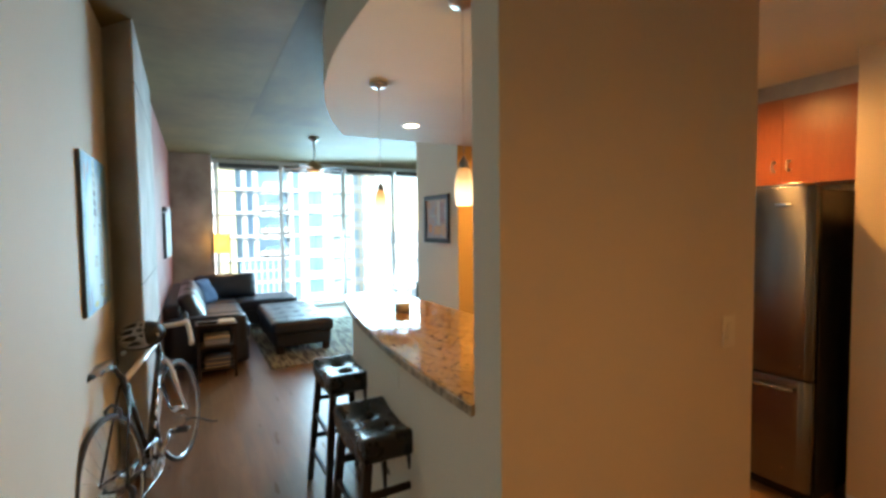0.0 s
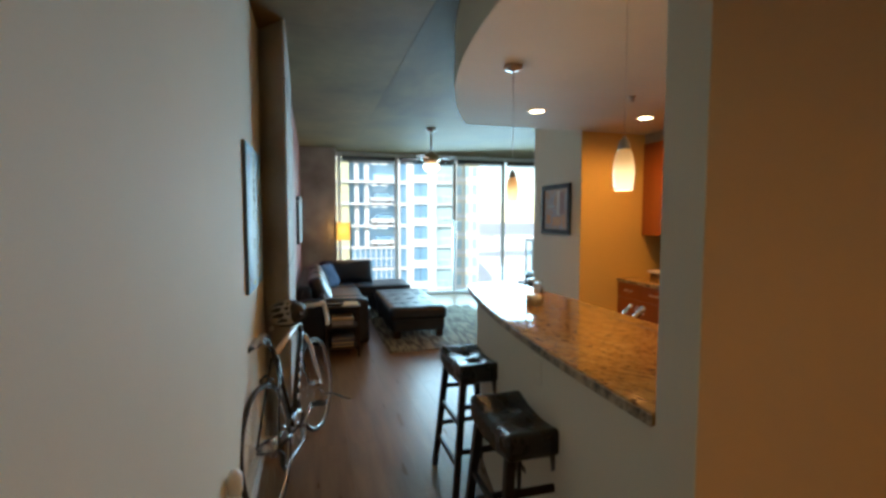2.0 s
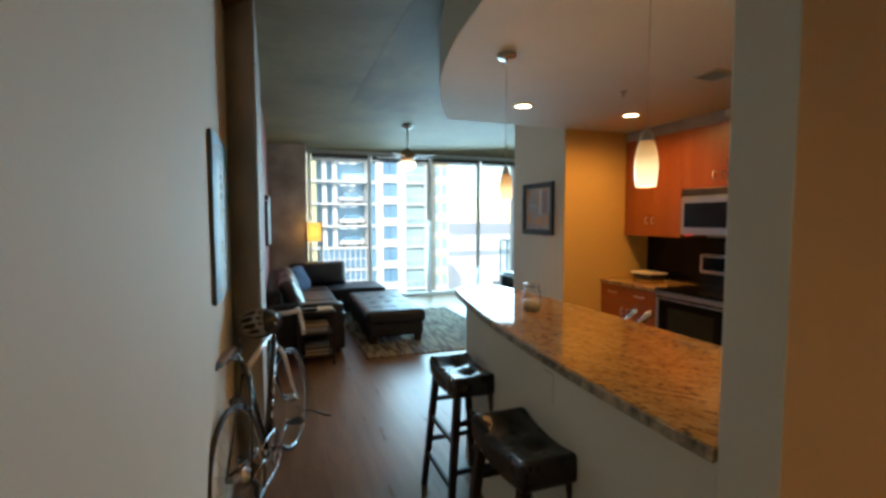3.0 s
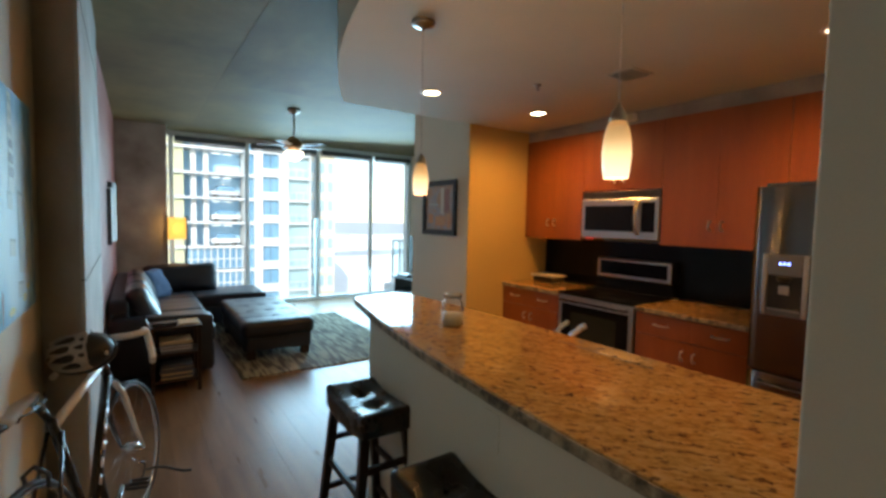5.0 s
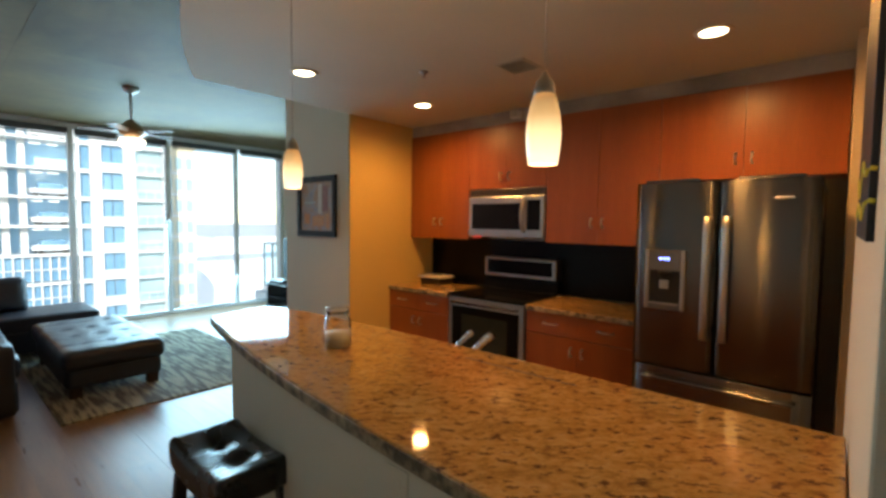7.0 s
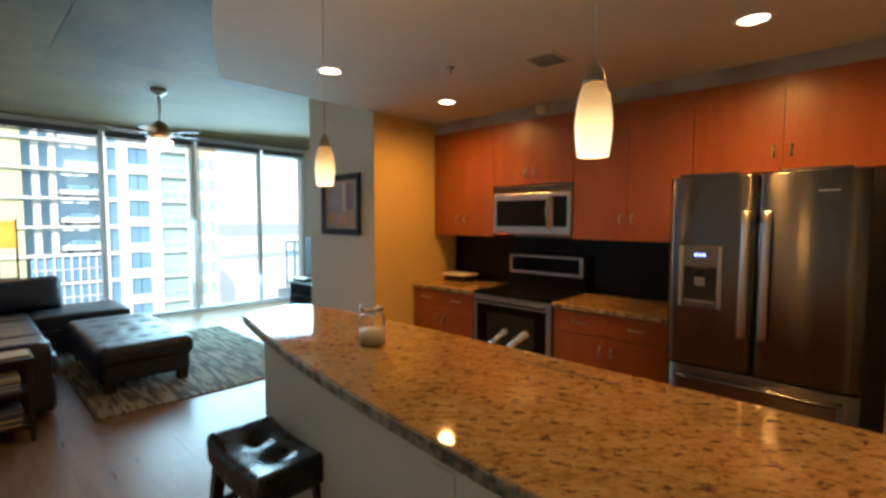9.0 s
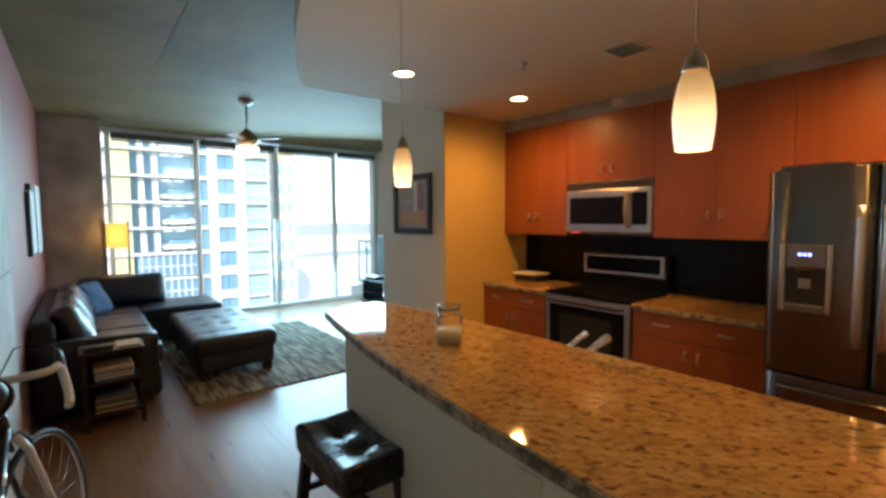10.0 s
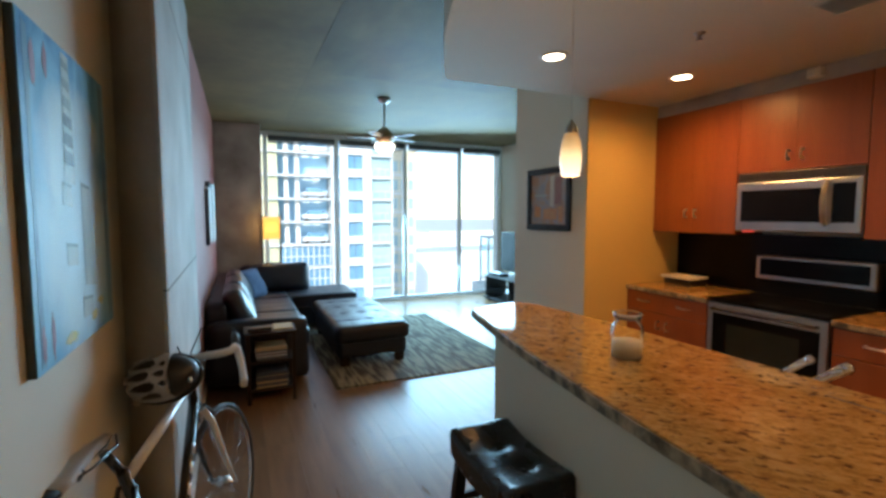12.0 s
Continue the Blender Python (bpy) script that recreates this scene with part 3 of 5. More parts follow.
part("dispenser_well", boxed(fx - 0.0065, fx - 0.0042, DY0 + 0.026, DY1 - 0.026, DZ0 + 0.029, 1.267), BLACK, dp)
part("spout", lathed([(0.034, 0.0), (0.034, -0.016), (0.026, -0.03), (0.001, -0.031)], (fx - 0.016, 1.93, 1.266), 20), BLACK, dp)
part("paddle", boxed(fx - 0.018, fx - 0.0068, 1.905, 1.955, 1.165, 1.215, bevel=0.005), STEEL2, dp)
part("drip_tray", boxed(fx - 0.026, fx - 0.0068, DY0 + 0.03, DY1 - 0.03, DZ0 + 0.030, DZ0 + 0.040, bevel=0.003), STEEL2, dp)
BLUE_LED = glow("blue_led", (0.15, 0.22, 1.0), 4.0, (0.1, 0.1, 0.3))
for k in range(3):
    part("indicator", boxed(fx - 0.0205, fx - 0.0185, 1.905 + k * 0.020, 1.917 + k * 0.020, 1.330, 1.342), BLUE_LED, dp, "glowing blue indicator")
part("badge", boxed(xf - 0.012, xf - 0.004, 1.36, 1.44, 1.665, 1.675, bevel=0.002), CHROME, right, "small bright metal badge")
part("toe_grille", boxed(xf + 0.08, xf + 0.1, y0 + 0.01, y1 - 0.01, 0.0, 0.085), BLACK, f)

# sink side of the bar
c = thing("sink_cabinet", "cherry veneer sink cabinet behind the bar", "cabinet", (1.3, 2.2, 0))
part("body", boxed(0.975, 1.37, 1.155, 3.19, 0.10, 0.876), CHERRY, c)
part("plinth", boxed(0.975, 1.31, 1.155, 3.19, 0, 0.0995), BLACK, c)
for k in range(4):
    a0 = 1.18 + k * 0.50
    d = part("door", boxed(1.371, 1.389, a0 + 0.002, a0 + 0.496, 0.105, 0.87, bevel=0.003), CHERRY, c)
w = thing("sink_worktop", "polished tan granite worktop around the sink", "worktop", (1.3, 2.2, 0.877))
part("slab", boxed(0.975, 1.41, 1.155, 3.195, 0.877, 0.914, bevel=0.004), GRANITE, w)
s = thing("sink", "stainless steel basin set in the worktop", "sink", (1.25, 2.3, 0.914))
bm = bmesh.new()
for q in ((1.13, 1.14, 1.9, 2.65), (1.36, 1.37, 1.9, 2.65), (1.14, 1.36, 1.9, 1.91), (1.14, 1.36, 2.64, 2.65)):
    box(bm, *q, 0.9145, 0.922)
part("rim", bm, STEEL, s)
part("basin", boxed(1.14, 1.36, 1.91, 2.64, 0.9143, 0.916), STEEL, s)
q = thing("faucet", "chrome kitchen faucet with a slanted lever", "faucet", (1.09, 2.30, 0.914))
part("base", lathed([(0.028, 0), (0.028, 0.012), (0.022, 0.02), (0.02, 0.05)], (1.09, 2.335, 0.914), 20), CHROME, q)
part("spout", tubed([(1.09, 2.335, 0.925), (1.093, 2.305, 0.965), (1.097, 2.265, 1.012), (1.10, 2.215, 1.062), (1.10, 2.185, 1.088)], [0.019, 0.017, 0.0155, 0.015, 0.0165], 12), CHROME, q)
part("lever", tubed([(1.09, 2.42, 0.945), (1.09, 2.385, 0.980), (1.093, 2.335, 1.030), (1.095, 2.275, 1.086)], [0.010, 0.009, 0.010, 0.012], 10), CHROME, q)
part("lever_base", lathed([(0.02, 0), (0.02, 0.03), (0.012, 0.045)], (1.09, 2.42, 0.914), 16), CHROME, q)

for place, r in (((1.10, 2.182, 1.089), 0.018), ((1.095, 2.270, 1.089), 0.0145)):
    part("rounded_end", lathed([(0.001, -r), (r * 0.7, -r * 0.7), (r, 0.0), (r * 0.7, r * 0.7), (0.001, r)], place, 14), CHROME, q)

# jar on the bar
TRIM_GLASS = surface("frosted_glass", (0.60, 0.62, 0.60), (0.68, 0.70, 0.68), 12, rough=0.15, bump=0)
j = thing("glass_jar", "lidded clear glass jar half full of pale wax", "jar", (0.68, 2.57, 1.067))
JX, JY, JZ = 0.68, 2.57, 1.067
g = part("jar", lathed([(0.044, 0.001), (0.048, 0.005), (0.0485, 0.09), (0.046, 0.102), (0.038, 0.112), (0.035, 0.118), (0.038, 0.121), (0.038, 0.124)], (JX, JY, JZ), 32), JAR_GLASS, j)
g.visible_shadow = False
lid = part("lid", lathed([(0.001, 0.1245), (0.041, 0.1245), (0.043, 0.128), (0.043, 0.140), (0.040, 0.144), (0.001, 0.145)], (JX, JY, JZ), 32), pane("lid_glass", (0.95, 0.965, 0.95), 0.045), j, "thick clear glass lid")
lid.visible_shadow = False
part("lid_rim", tubed([(JX + 0.043 * math.cos(a), JY + 0.043 * math.sin(a), JZ + 0.140) for a in np.linspace(0, 2 * math.pi, 32, endpoint=False)], 0.0022, 6, True), TRIM_GLASS, lid)
part("wax", lathed([(0.045, 0.004), (0.0455, 0.052), (0.001, 0.0525)], (JX, JY, JZ), 32), surface("wax", (0.42, 0.39, 0.29), (0.50, 0.46, 0.35), 10, rough=0.4), j)

bx = thing("radio", "small black box with a white top on the worktop", "appliance", (3.12, 4.27, 0.914))
part("body", boxed(3.02, 3.22, 4.14, 4.40, 0.9145, 0.965, bevel=0.008), BLACK, bx)
part("lid", boxed(3.0, 3.23, 4.12, 4.42, 0.972, 0.992, bevel=0.008), WHITE, bx)
part("stand", boxed(3.05, 3.2, 4.17, 4.37, 0.965, 0.972), BLACK, bx)

# lights in the dropped ceiling
TRIM = surface("white_trim", (0.70, 0.67, 0.62), (0.78, 0.75, 0.70), 8, rough=0.5, bump=0)
# The fourth fixture belongs to the added, unseen hallway lamp.
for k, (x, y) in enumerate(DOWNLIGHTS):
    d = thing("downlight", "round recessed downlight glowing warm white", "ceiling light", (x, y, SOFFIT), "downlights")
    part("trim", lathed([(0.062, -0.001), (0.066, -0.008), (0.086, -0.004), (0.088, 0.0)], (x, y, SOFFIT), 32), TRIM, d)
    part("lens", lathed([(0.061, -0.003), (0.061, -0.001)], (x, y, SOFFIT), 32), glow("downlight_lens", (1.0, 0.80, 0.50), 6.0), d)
PEND_GLASS = glow("pendant_glass", (1.0, 0.70, 0.34), 0.68, (0.85, 0.62, 0.35))
pt = PEND_GLASS.node_tree
pc, ps, pm, pr = pt.nodes.new("ShaderNodeTexCoord"), pt.nodes.new("ShaderNodeSeparateXYZ"), pt.nodes.new("ShaderNodeMapRange"), pt.nodes.new("ShaderNodeValToRGB")
pt.links.new(pc.outputs["Object"], ps.inputs[0])
pt.links.new(ps.outputs["Z"], pm.inputs["Value"])
pm.inputs["From Min"].default_value, pm.inputs["From Max"].default_value = 1.66, 1.81
pt.links.new(pm.outputs[0], pr.inputs["Fac"])
pr.color_ramp.elements[0].color, pr.color_ramp.elements[1].color = (1.0, 0.80, 0.50, 1), (0.16, 0.075, 0.022, 1)
pr.color_ramp.elements.new(0.42).color = (0.78, 0.55, 0.27, 1)
pr.color_ramp.elements.new(0.68).color = (0.40, 0.23, 0.085, 1)
pt.links.new(pr.outputs["Color"], pt.nodes["Principled BSDF"].inputs["Emission Color"])
CORD = surface("pendant_cord", (0.48, 0.45, 0.40), (0.56, 0.53, 0.47), 20, rough=0.6, bump=0)
for x, y in PENDANTS:
    d = thing("pendant_lamp", "slim pendant lamp with a glowing amber glass shade", "pendant lamp", (x, y, SOFFIT), "pendant lamps")
    part("canopy", lathed([(0.055, 0.0), (0.055, -0.012), (0.045, -0.022), (0.012, -0.026), (0.006, -0.04)], (x, y, SOFFIT), 24), NICKEL, d)
    part("cord", tubed([(x, y, SOFFIT - 0.03), (x, y, 1.865)], 0.0018, 6), CORD, d)
    part("cap", lathed([(0.005, 0.05), (0.009, 0.038), (0.018, 0.028), (0.023, 0.005), (0.0235, 0.0)], (x, y, 1.808), 20), NICKEL, d)
    sh = part("shade", lathed([(0.032, 0.0), (0.036, 0.03), (0.0385, 0.065), (0.036, 0.10), (0.030, 0.13), (0.022, 0.152), (0.020, 0.150), (0.028, 0.128), (0.034, 0.098), (0.0365, 0.065), (0.034, 0.03), (0.030, 0.0)], (x, y, 1.658), 28), PEND_GLASS, d)
    sh.visible_shadow = False
    part("bulb", lathed([(0.001, 0.0), (0.012, 0.001), (0.016, 0.006), (0.012, 0.012), (0.001, 0.014)], (x, y, 1.667), 20), BULB, d, "bright round bulb").visible_shadow = False
v = thing("ceiling_vent", "white slatted air vent in the dropped ceiling", "vent", (2.09, 2.70, SOFFIT))
bm = bmesh.new()
for q in ((1.98, 2.20, 2.60, 2.615), (1.98, 2.20, 2.785, 2.80), (1.98, 1.995, 2.615, 2.785), (2.185, 2.20, 2.615, 2.785)):
    box(bm, *q, SOFFIT - 0.008, SOFFIT - 0.001)
part("frame", bm, SOFFIT_PAINT, v)
part("backing", boxed(1.995, 2.185, 2.615, 2.785, SOFFIT - 0.002, SOFFIT - 0.001), BLACK, v)
for k in range(8):
    x = 2.005 + k * 0.0235
    bm = bmesh.new()
    box(bm, -0.009, 0.009, 2.616, 2.784, -0.0008, 0.0008)
    bmesh.ops.transform(bm, matrix=Matrix.Translation((x, 0, SOFFIT - 0.007)) @ Matrix.Rotation(radians(-40), 4, "Y"), verts=bm.verts)
    part("slat", bm, SOFFIT_PAINT, v)
for x, y in ((1.81, 3.22),):
    d = thing("sprinkler", "small metal fire sprinkler head", "sprinkler", (x, y, SOFFIT))
    part("escutcheon", lathed([(0.03, 0), (0.028, -0.006), (0.010, -0.01), (0.008, -0.03)], (x, y, SOFFIT), 18), NICKEL, d)
    part("deflector", lathed([(0.004, -0.03), (0.020, -0.034), (0.020, -0.036), (0.004, -0.037)], (x, y, SOFFIT), 14), NICKEL, d)
# Small sensor box on the bulkhead above the wall cabinets.
jb = thing("junction_box", "small beige box mounted on the bulkhead", "box", (2.96, 3.26, 2.425))
part("case", boxed(2.925, 2.984, 3.220, 3.300, 2.395, 2.455, bevel=0.006), TRIM, jb)
part("cover", boxed(2.919, 2.9245, 3.227, 3.293, 2.401, 2.449, bevel=0.002), SOFFIT_PAINT, jb)
sw = thing("light_switch", "cream plastic light switch plate", "switch", (1.287, 1.02, 1.18))
IVORY = surface("ivory_plastic", (0.64, 0.54, 0.39), (0.70, 0.60, 0.44), 9, rough=0.4, bump=0)
part("plate", boxed(1.25, 1.324, 1.0135, 1.0195, 1.122, 1.24, bevel=0.003), IVORY, sw)
part("rocker", boxed(1.27, 1.304, 1.010, 1.014, 1.148, 1.214, bevel=0.002), IVORY, sw)


# bar stools
def stool(cx, cy, turn=0.0):
    s = thing("bar_stool", "espresso wood bar stool with tufted black leather saddle seat", "stool", (cx, cy, 0), "bar stools")
    bm = pillow(cx - 0.125, cx + 0.125, cy - 0.215, cy + 0.215, 0.635, 0.738, 0.12, 22, [(-0.0, -0.36), (0.0, 0.36)], 0.020, 0.45)
    for v in bm.verts:
        u = (v.co.y - cy) / 0.215
        v.co.z += 0.030 * u * u * (1 if v.co.z > 0.66 else 0.9)
    part("seat", bm, STOOL_LEATHER, s)
    for u in (-0.36, 0.36):
        part("button", lathed([(0.008, 0.0), (0.008, 0.004), (0.001, 0.007)], (cx, cy + u * 0.215, 0.7265), 10), STOOL_LEATHER, s)
    corners = [(sx, sy) for sx in (-1, 1) for sy in (-1, 1)]
    for sx, sy in corners:
        top, foot = Vector((cx + sx * 0.095, cy + sy * 0.165, 0.66)), Vector((cx + sx * 0.155, cy + sy * 0.215, 0.0))
        bm = bmesh.new()
        vs = []
        for p, w in ((foot, 0.016), (top, 0.019)):
            vs.append([bm.verts.new(p + Vector((a * w, b * w, 0))) for a, b in ((-1, -1), (1, -1), (1, 1), (-1, 1))])
        bm.faces.new(vs[0][::-1]), bm.faces.new(vs[1])
        for k in range(4):
            bm.faces.new((vs[0][k], vs[0][(k + 1) % 4], vs[1][(k + 1) % 4], vs[1][k]))
        bmesh.ops.bevel(bm, geom=bm.edges[:], offset=0.003, segments=1, affect="EDGES")
        part("leg", bm, DARK_WOOD, s)

    def at(sx, sy, z):
        k = 1 - z / 0.66
        return cx + sx * (0.095 + 0.06 * k), cy + sy * (0.165 + 0.05 * k)
    for z, pair in ((0.20, "y"), (0.42, "y"), (0.28, "x"), (0.52, "x")):
        for sg in (-1, 1):
            a = at(-1, sg, z) if pair == "x" else at(sg, -1, z)
            b = at(1, sg, z) if pair == "x" else at(sg, 1, z)
            part("stretcher", boxed(min(a[0], b[0]) - (0.0 if pair == "x" else 0.009), max(a[0], b[0]) + (0.0 if pair == "x" else 0.009), min(a[1], b[1]) - (0.009 if pair == "x" else 0.0), max(a[1], b[1]) + (0.009 if pair == "x" else 0.0), z - 0.014, z + 0.014, bevel=0.003), DARK_WOOD, s)
    return s


first = stool(0.345, 2.72)
copy_thing(first, pose(0.262, 1.915, 0))

# ---- living room ----
rug = thing("area_rug", "olive and brown striped woven area rug", "rug", (1.2, 6.7, 0))
RUG = surface("rug_weave", (0.055, 0.044, 0.029), (0.25, 0.225, 0.155), 6.0, (4.4, 0.5, 1), rough=0.95, bump=0.4, fine=160, spread=0.3, contrast=0.075)
part("weave", boxed(0.30, 2.15, 5.42, 7.98, 0.001, 0.014, bevel=0.004), RUG, rug)

ot = thing("ottoman", "dark leather ottoman with a tufted top on block feet", "ottoman", (0.73, 6.7, 0))
part("body", pillow(0.42, 1.12, 5.92, 7.46, 0.105, 0.275, 0.05, 14, edge=0.3, wob=0.004), LEATHER, ot)
tuft = [(x, y) for x in (-0.5, 0, 0.5) for y in (-0.66, -0.22, 0.22, 0.66)]
part("cushion", pillow(0.39, 1.15, 5.87, 7.50, 0.255, 0.435, 0.12, 36, tuft, 0.016, 0.75, wob=0.006), LEATHER, ot)
for x in (0.58, 0.77, 0.96):
    part("seam", tubed([(x, 5.93 + 0.0785 * q, 0.4355) for q in range(20)], 0.0024, 5), LEATHER, ot)
for y in (6.15, 6.51, 6.86, 7.22):
    part("seam", tubed([(0.44 + 0.066 * q, y, 0.4355) for q in range(11)], 0.0024, 5), LEATHER, ot)
for x in (0.49, 1.06):
    for y in (6.0, 7.38):
        part("foot", boxed(x - 0.045, x + 0.045, y - 0.045, y + 0.045, 0.0145, 0.115, bevel=0.008), DARK_WOOD, ot)

so = thing("sectional_sofa", "dark brown leather sectional sofa with loose cushions", "sofa", (-0.2, 7.2, 0))
part("base", boxed(-0.71, 0.12, 5.80, 8.62, 0.06, 0.30, bevel=0.02), LEATHER, so)
part("chaise_base", boxed(0.122, 1.02, 7.78, 8.62, 0.06, 0.30, bevel=0.02), LEATHER, so)
part("arm", pillow(-0.72, 0.10, 5.70, 5.90, 0.06, 0.60, 0.1, 8), LEATHER, so)
part("back_frame", pillow(-0.735, -0.56, 5.9, 8.64, 0.10, 0.72, 0.1, 8), LEATHER, so)
part("window_back_frame", pillow(-0.56, 0.50, 8.50, 8.65, 0.10, 0.66, 0.1, 8), LEATHER, so)
grid = [(x, y) for x in (-0.5, 0, 0.5) for y in (-0.5, 0, 0.5)]
for y0, y1 in ((5.91, 6.84), (6.85, 7.76)):
    part("seat_cushion", pillow(-0.52, 0.15, y0, y1, 0.29, 0.455, 0.2, 16, grid, 0.01), LEATHER, so)
part("seat_cushion", pillow(-0.52, 0.15, 7.77, 8.48, 0.29, 0.455, 0.2, 16, grid, 0.01), LEATHER, so)
part("chaise_cushion", pillow(0.16, 1.05, 7.77, 8.60, 0.29, 0.455, 0.2, 16, grid, 0.01), LEATHER, so)


def leaning(name, c, size, tilt, turn, material, label):
    bm = pillow(-size[0] / 2, size[0] / 2, -size[1] / 2, size[1] / 2, -size[2] / 2, size[2] / 2, 1.2, 14, edge=0.9)
    for v in bm.verts:
        v.co += noise.noise_vector(v.co * 6.0 + Vector(c) * 9.0) * 0.016 + noise.noise_vector(v.co * 15.0 + Vector(c) * 5.0) * 0.006
    m = pose(*c, tilt, 0, turn)
    bmesh.ops.transform(bm, matrix=m, verts=bm.verts)
    return solid(name, bm, material, label, "cushion", "sofa cushions")


leaning("back_cushion", (0.02, 8.36, 0.64), (0.92, 0.40, 0.17), 78, 0, LEATHER, "dark leather back cushion leaning towards the window")
for y in (6.35, 7.05, 7.72):
    leaning("back_cushion", (-0.46, y, 0.63), (0.66, 0.42, 0.17), 66, 90, GLOSSY_LEATHER, "dark leather back cushion against the red wall")
BLUE = surface("blue_cloth", (0.03, 0.05, 0.10), (0.06, 0.09, 0.17), 12, rough=0.85, bump=0.2)
leaning("throw_pillow", (-0.30, 7.95, 0.62), (0.42, 0.40, 0.13), 66, 60, BLUE, "dark blue cloth throw pillow in the sofa corner")

st = thing("side_table", "black wooden side table with magazines on its shelves", "side table", (-0.23, 5.52, 0))
part("top", boxed(-0.43, -0.03, 5.36, 5.66, 0.555, 0.58, bevel=0.004), DARK_WOOD, st)
for z in (0.10, 0.33):
    part("shelf", boxed(-0.42, -0.04, 5.37, 5.65, z, z + 0.018, bevel=0.003), DARK_WOOD, st)
for x in (-0.415, -0.07):
    for y in (5.365, 5.63):
        part("leg", boxed(x, x + 0.028, y, y + 0.028, 0, 0.5545, bevel=0.002), DARK_WOOD, st)
part("side_panel", boxed(-0.412, -0.40, 5.394, 5.629, 0.10, 0.5545), DARK_WOOD, st)
PAPERS = [surface("paper_%s" % k, tuple(0.8 * v for v in c), c, 14, rough=0.5, bump=0) for k, c in (("white", (0.42, 0.40, 0.38)), ("tan", (0.50, 0.36, 0.18)), ("grey", (0.08, 0.08, 0.09)), ("red", (0.12, 0.05, 0.04)))]
rnd = random.Random(4)
for z0, n in ((0.118, 9), (0.348, 7)):
    z = z0 + 0.0005
    for k in range(n):
        h = rnd.uniform(0.008, 0.02)
        dx, dy = rnd.uniform(-0.01, 0.012), rnd.uniform(-0.01, 0.01)
        solid("magazine", boxed(-0.34 + dx, -0.10 + dx, 5.40 + dy, 5.62 + dy, z, z + h, bevel=0.002), PAPERS[rnd.randrange(4)], "magazine lying in a stack on the side table", "magazine", "magazines")
        z += h + 0.0005
solid("magazine", boxed(-0.20, -0.05, 5.42, 5.63, 0.5805, 0.592, bevel=0.002), PAPERS[1], "tan magazine lying on the side table top", "magazine", "magazines")
solid("remote_box", boxed(-0.40, -0.22, 5.42, 5.50, 0.5805, 0.61, bevel=0.006), BLACK, "black box lying on the side table", "box")

# floor lamp
fl = thing("floor_lamp", "square black framed floor lamp with glowing amber shade", "floor lamp", (0.0, 8.69, 0))
for sx in (-1, 1):
    for sy in (-1, 1):
        part("post", boxed(sx * 0.125 - 0.007, sx * 0.125 + 0.007, 8.72 + sy * 0.06 - 0.008, 8.72 + sy * 0.06 + 0.008, 0, 1.52), BLACK, fl)
for z in (0.25, 0.62, 0.80):
    part("shelf", boxed(-0.117, 0.117, 8.655, 8.785, z, z + 0.014), BLACK, fl)
sh = part("shade", boxed(-0.116, 0.116, 8.665, 8.775, 1.175, 1.495, bevel=0.004), AMBER, fl)
sh.visible_shadow = False

# ceiling fan
FX, FY = FAN
fan = thing("ceiling_fan", "brushed nickel ceiling fan with five blades and a light", "ceiling fan", (FX, FY, CEILING))
part("canopy", lathed([(0.075, 0.0), (0.07, -0.03), (0.03, -0.06), (0.014, -0.065)], (FX, FY, CEILING), 24), NICKEL, fan)
part("rod", tubed([(FX, FY, CEILING - 0.06), (FX, FY, 2.50)], 0.013, 10), NICKEL, fan)
part("motor", lathed([(0.02, 2.53), (0.05, 2.51), (0.075, 2.48), (0.105, 2.455), (0.118, 2.42), (0.108, 2.385), (0.07, 2.365), (0.07, 2.345)], (FX, FY, 0), 32), surface("warm_bronze", (0.30, 0.19, 0.11), (0.38, 0.25, 0.15), 6, rough=0.35, metal=1.0, bump=0), fan)
part("light_bowl", lathed([(0.06, 2.345), (0.11, 2.335), (0.118, 2.31), (0.095, 2.265), (0.05, 2.235), (0.001, 2.225)], (FX, FY, 0), 28), glow("fan_bowl", (1.0, 0.85, 0.62), 1.6), fan).visible_shadow = False
BLADE = surface("fan_blade", (0.10, 0.07, 0.05), (0.15, 0.10, 0.07), 5, (1, 1, 1), rough=0.5)
for k in range(5):
    bm = bmesh.new()
    box(bm, 0.14, 0.43, -0.05, 0.05, -0.003, 0.003, bevel=0.0025)
    mt = Matrix.Translation((FX, FY, 2.41)) @ Matrix.Rotation(radians(17 + 72 * k), 4, "Z") @ Matrix.Rotation(radians(6), 4, "X")
    bmesh.ops.transform(bm, matrix=mt, verts=bm.verts)
    b = part("blade", bm, BLADE, fan)
    bm = bmesh.new()
    box(bm, 0.09, 0.17, -0.016, 0.018, -0.010, -0.005, bevel=0.002)
    bmesh.ops.transform(bm, matrix=mt, verts=bm.verts)
    part("blade_iron", bm, NICKEL, b)

# television
SCREEN = surface("matt_screen", (0.012, 0.015, 0.014), (0.02, 0.024, 0.022), 3, rough=0.4, bump=0)
SCREEN.node_tree.nodes["Principled BSDF"].inputs["Specular IOR Level"].default_value = 0.05
tv = thing("tv_stand", "low black television stand with a glass shelf", "tv stand", (3.85, 8.0, 0))
part("top", boxed(3.60, 4.08, 7.15, 8.75, 0.43, 0.455, bevel=0.004), BLACK, tv)
part("shelf", boxed(3.63, 4.06, 7.18, 8.72, 0.20, 0.215), BLACK_GLOSS, tv)
part("bottom", boxed(3.60, 4.08, 7.15, 8.75, 0.04, 0.065, bevel=0.004), BLACK, tv)
